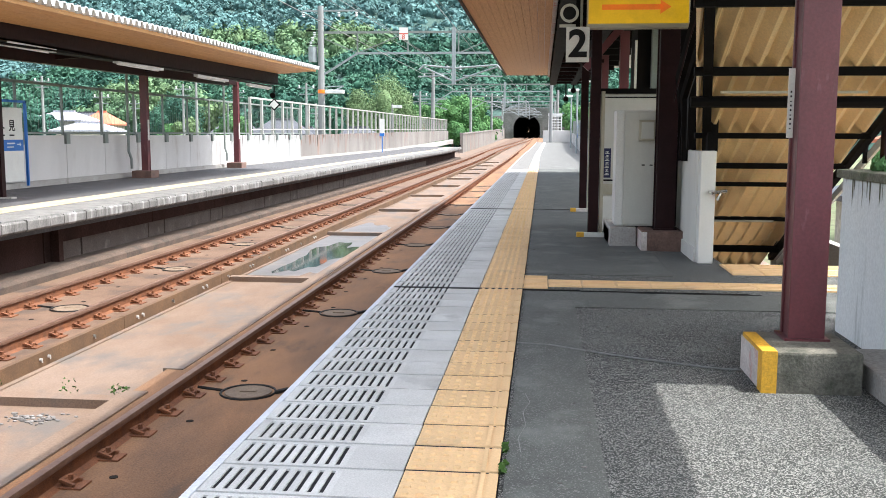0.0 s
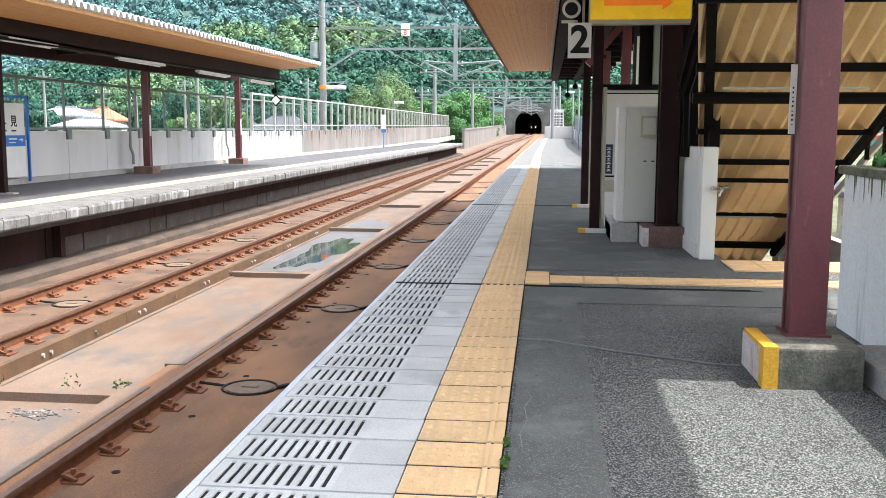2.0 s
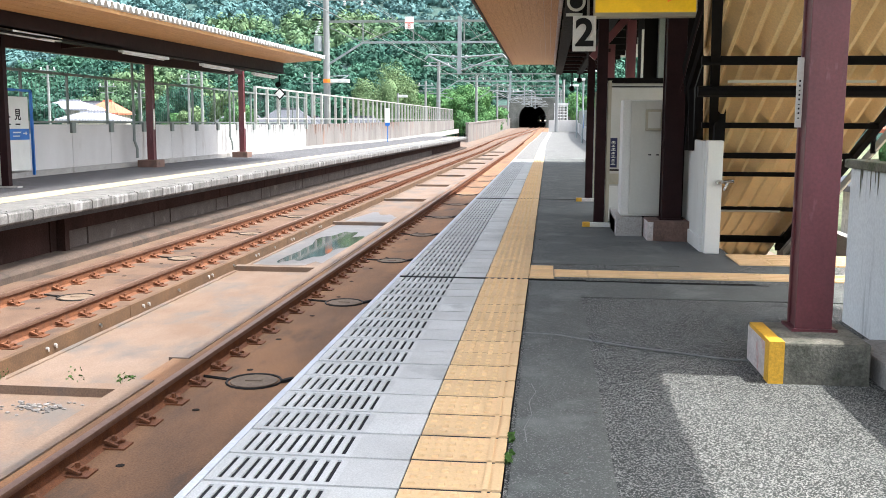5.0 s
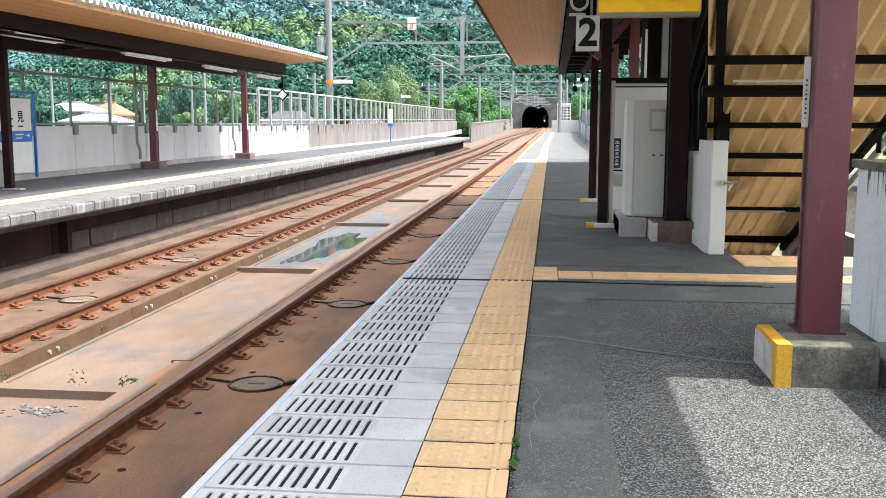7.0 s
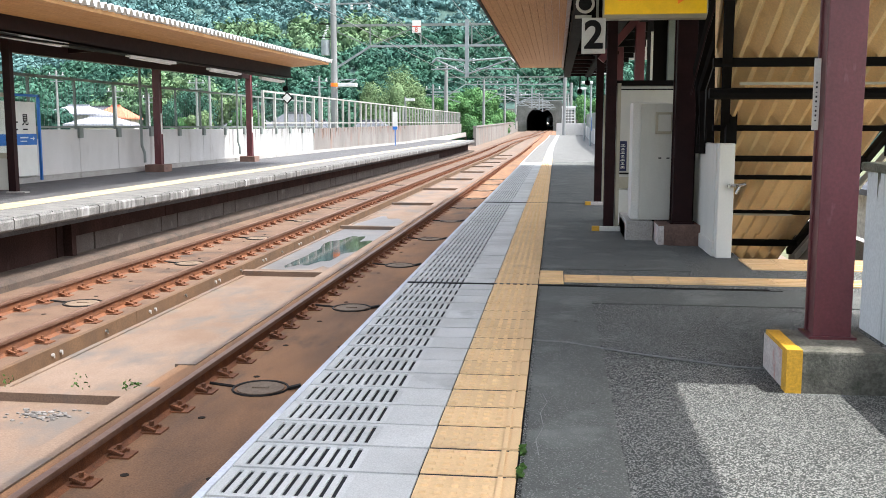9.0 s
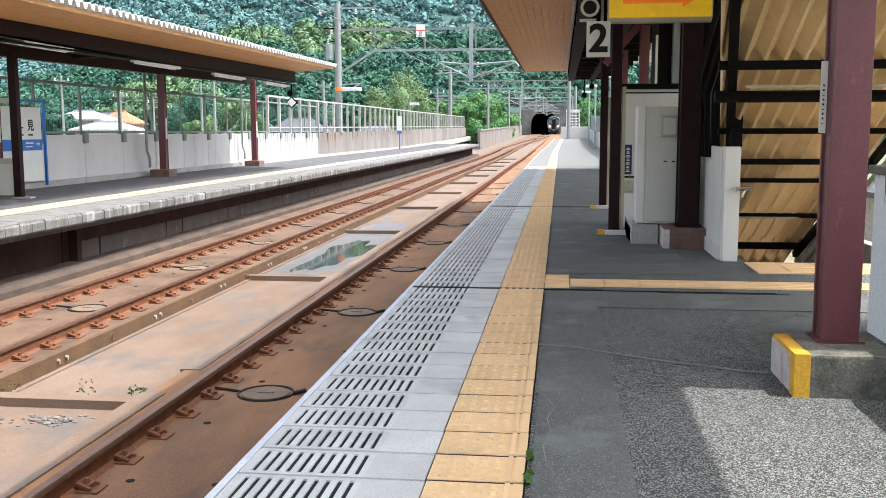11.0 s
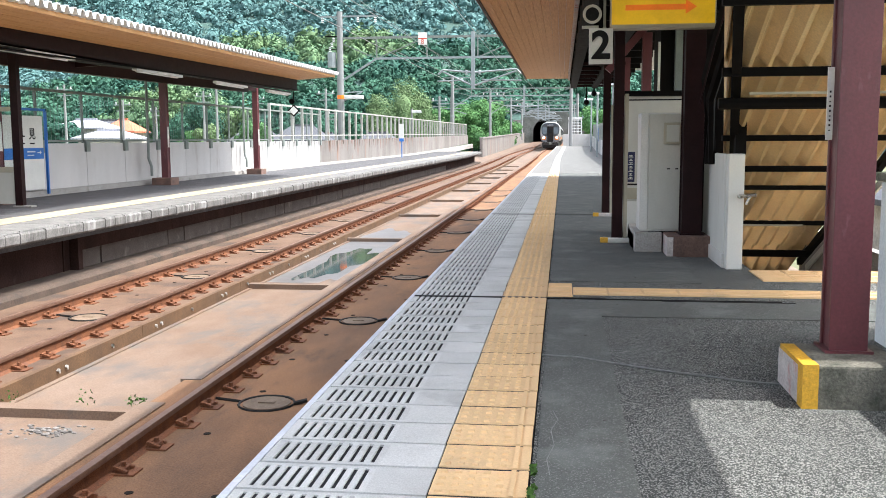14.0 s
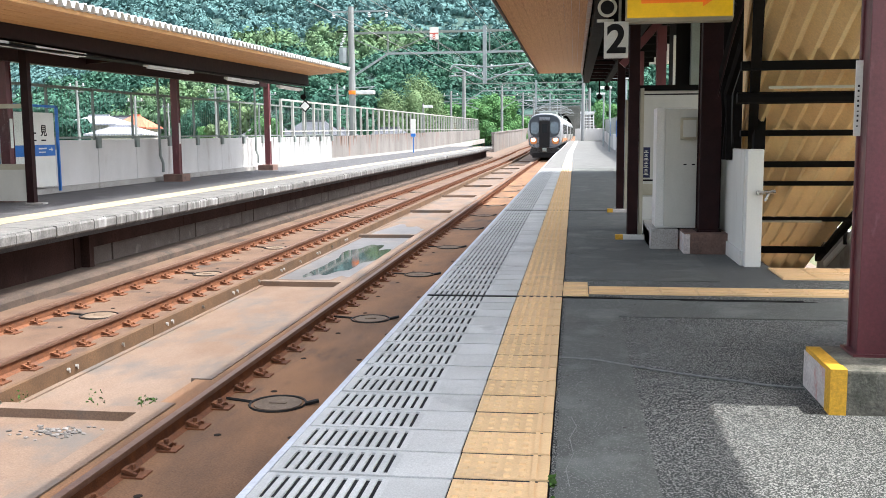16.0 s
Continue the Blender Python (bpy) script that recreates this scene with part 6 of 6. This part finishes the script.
def trees():
    k = 0
    for x, y, h, r, m, tall, kind in (
            (-23.5, 138, 11.5, 4.6, M_LEAF_W, 1.8, "tall feathery yellow-green bamboo clump"), (-27, 142, 9.0, 3.5, M_LEAF_W, 1.6, "tall feathery yellow-green bamboo clump"),
            (-20.5, 140, 9.5, 3.2, M_LEAF_W, 1.7, "tall feathery yellow-green bamboo clump"),
            (-17.5, 146, 8.0, 3.2, M_LEAF_L, 1.0, "bright green leafy tree beside the line"), (-14.5, 142, 8.0, 3.4, M_LEAF_L, 1.0, "bright green leafy tree beside the line"),
            (-12.0, 150, 9.5, 4.2, M_LEAF_L, 1.0, "bright green leafy tree beside the line"), (-10.8, 165, 9.0, 4.0, M_LEAF_L, 1.0, "bright green leafy tree beside the line"),
            (-16.0, 170, 10.5, 4.5, M_LEAF_L, 1.0, "bright green leafy tree beside the line"), (-9.6, 186, 8.0, 3.2, M_LEAF_L, 1.0, "bright green leafy tree beside the line"),
            (-21, 160, 9.0, 4.5, M_LEAF_L, 1.0, "bright green leafy tree beside the line"), (-29, 150, 7, 3.6, M_WOODS, 1.0, "dark green tree behind the village"),
            (-40, 150, 9, 4.6, M_WOODS, 1.0, "dark green tree behind the village"), (-55, 140, 8, 4.6, M_WOODS, 1.0, "dark green tree behind the village"), (-65, 160, 10, 5.5, M_WOODS, 1.0, "dark green tree behind the village"),
            (-34, 104, 5.5, 2.8, M_LEAF_L, 1.0, "small green tree in a village garden"), (-43, 108, 5.0, 2.2, M_LEAF_L, 1.0, "small green tree in a village garden"), (-58, 105, 5.5, 2.6, M_WOODS, 1.0, "small green tree in a village garden"), (-38.5, 100, 5.2, 2.0, M_LEAF_W, 1.0, "small green tree in a village garden"),
            (6.5, 200, 10, 4.5, M_LEAF_L, 1.0, "bright green leafy tree beside the line"), (9.0, 150, 8.5, 4.2, M_LEAF_W, 1.0, "yellow-green tree beyond the open platform"), (8.0, 120, 7.0, 3.4, M_LEAF_L, 1.0, "yellow-green tree beyond the open platform"),
            (14, 36, 4.2, 2.2, M_LEAF_L, 1.0, "small green tree in a village garden"), (17, 42, 4.6, 2.4, M_LEAF_L, 1.0, "small green tree in a village garden")):
        k += 1
        tree("tree", kind, x, y, -2.6, h, r, m, 1500, 0.15 * (0.8 if m is M_LEAF_W else 1.0), 0.22, 10, tall, k)


# ---- train ----
def ring_pts(w, h, z0, n=28, p=3.2):
    """Half widths and heights round a rounded body section."""
    out = []
    for k in range(n):
        a = math.tau * k / n
        c, s = math.cos(a), math.sin(a)
        out.append((w * math.copysign(abs(c) ** (2 / p), c), z0 + h / 2 + h / 2 * math.copysign(abs(s) ** (2 / p), s)))
    return out


def loft(bm, sections):
    rows = []
    for y, pts in sections:
        rows.append([bm.verts.new((x, y, z)) for x, z in pts])
    n = len(rows[0])
    for a, c in zip(rows, rows[1:]):
        for k in range(n):
            bm.faces.new((a[k], a[(k + 1) % n], c[(k + 1) % n], c[k]))
    bm.faces.new(rows[0][::-1])
    bm.faces.new(rows[-1])
    return bm


def smooth(ob):
    for f in ob.data.polygons:
        f.use_smooth = True
    return ob


def train():
    t = thing("train", "black-nosed silver express train with orange corners and lit headlamps", "train")
    W, H, Z0 = 1.34, 2.75, 0.85
    nose = [(0.0, 0.94, 0.92, 2.6), (0.12, 0.97, 0.955, 2.7), (0.4, 0.985, 0.98, 2.8), (0.9, 0.995, 0.99, 3.0), (1.5, 1.0, 1.0, 3.2)]
    sec = [(y, ring_pts(W * a, H * b2, Z0 + H * (1 - b2) * 0.35, 36, p)) for y, a, b2, p in nose]
    smooth(part("nose", loft(bmesh.new(), sec), M_STEELB, t, "silver rounded nose rim"))
    part("nose_mask", loft(bmesh.new(), [(-0.1, ring_pts(W * 0.87, 1.76, 1.7, 36, 2.9)), (0.08, ring_pts(W * 0.92, 1.86, 1.65, 36, 2.9))]), M_TGLASS, t, "dark slate windscreen mask")
    part("lower_front", loft(bmesh.new(), [(-0.06, ring_pts(W * 0.86, 1.0, 0.92, 36, 3.4)), (0.08, ring_pts(W * 0.92, 1.05, 0.9, 36, 3.4))]), M_TGREY, t, "grey lower front")
    part("gangway_door", boxes((-0.4, 0.4, -0.2, 0.1, 0.95, 3.0), bevel=0.04), M_BLACK, t, "black gangway door")
    part("door_window", boxes((-0.2, 0.2, -0.21, -0.19, 2.1, 2.75), bevel=0.005), M_GLASS, t)
    part("destination_panel", boxes((-0.4, 0.4, -0.16, 0.0, 3.03, 3.26), bevel=0.02), M_TGREY, t)
    for s in (-1, 1):
        part("windscreen", loft(bmesh.new(), [(-0.125, [(s * (0.75 + 0.31 * x), z) for x, z in ring_pts(1.0, 0.92, 2.0, 20, 3.4)]), (-0.05, [(s * (0.74 + 0.34 * x), z) for x, z in ring_pts(1.0, 0.94, 1.98, 20, 3.0)])]), M_SCREEN, t)
        l = part("headlamp", loft(bmesh.new(), [(-0.1, ring_pts(0.15, 0.24, 1.42, 16, 2.2)), (0.15, ring_pts(0.18, 0.28, 1.4, 16, 2.2))]), M_LAMP, t, "lit warm headlamp")
        l.location = (s * 0.86, -0.02, 0)
        o = part("orange_corner", loft(bmesh.new(), [(-0.08, ring_pts(0.27, 0.5, 1.2, 16, 2.6)), (0.25, ring_pts(0.34, 0.66, 1.12, 16, 2.6))]), M_TORANGE, t, "orange corner panel")
        o.location = (s * 0.84, 0, 0)
        part("side_band", boxes((s * 1.335 - 0.012, s * 1.335 + 0.012, 1.6, 21, 1.35, 1.6)), M_TORANGE, t, "orange side band")
    part("skirt", loft(bmesh.new(), [(0.1, ring_pts(1.12, 0.75, 0.22, 24, 4)), (1.8, ring_pts(1.24, 0.75, 0.22, 24, 4))]), M_TBLACK, t, "black skirt")
    part("coupler", boxes((-0.16, 0.16, -0.4, 0.2, 0.62, 0.9), (-0.09, 0.09, -0.55, -0.3, 0.68, 0.84), bevel=0.02), M_FENCE, t)
    part("snow_plough", boxes((-0.95, 0.95, 0.0, 0.3, 0.16, 0.55), bevel=0.05), M_BLACK, t)
    for c in range(3):
        y0 = 1.5 if c == 0 else 21.0 * c + 0.6
        y1 = 21.0 * (c + 1)
        smooth(part("car_body", loft(bmesh.new(), [(y0, ring_pts(W, H, Z0, 36, 3.2)), (y1, ring_pts(W, H, Z0, 36, 3.2))]), M_STEELB, t, "brushed stainless car body"))
        part("underframe", boxes((-1.15, 1.15, y0 + 1, y1 - 0.5, 0.35, 0.95)), M_BLACK, t)
        part("roof_unit", boxes((-0.7, 0.7, y0 + 4, y0 + 9, 3.5, 3.85), bevel=0.05), M_FENCE, t)
        for s in (-1, 1):
            for k in range(6):
                yy = y0 + 2.4 + 2.6 * k
                part("window", boxes((s * 1.335 - 0.015, s * 1.335 + 0.015, yy, yy + 1.9, 1.95, 2.75)), M_GLASS, t)
            part("door", boxes((s * 1.335 - 0.014, s * 1.335 + 0.014, y1 - 2.2, y1 - 1.2, 1.0, 2.9)), M_TGREY, t)
        for yb in (y0 + 3, y1 - 3.5):
            bg = part("bogie", boxes((-1.0, 1.0, yb - 1.3, yb + 1.3, 0.35, 0.65)), M_BLACK, t)
            b12 = bmesh.new()
            for dy in (-1.05, 1.05):
                for s in (-0.53, 0.53):
                    rod(b12, (s - 0.06, yb + dy, 0.43), (s + 0.06, yb + dy, 0.43), 0.42, 18)
            part("wheels", b12, M_RUST, bg)
    return t


overhead()
village()
trees()
TRAIN = train()
platform_tiles(PLAT)


def motions():
    rows = []
    for k in range(0, 17):
        y = 478 - 25.0 * k if k < 16 else 74.5
        dx = shift(y + 12) - shift(y)
        rows.append((float(k), pose(-2.35 + shift(y), y, -0.92 + climb(y), 0, 0, -math.degrees(math.atan2(dx, 12)))))
    walk(TRAIN, rows)


motions()
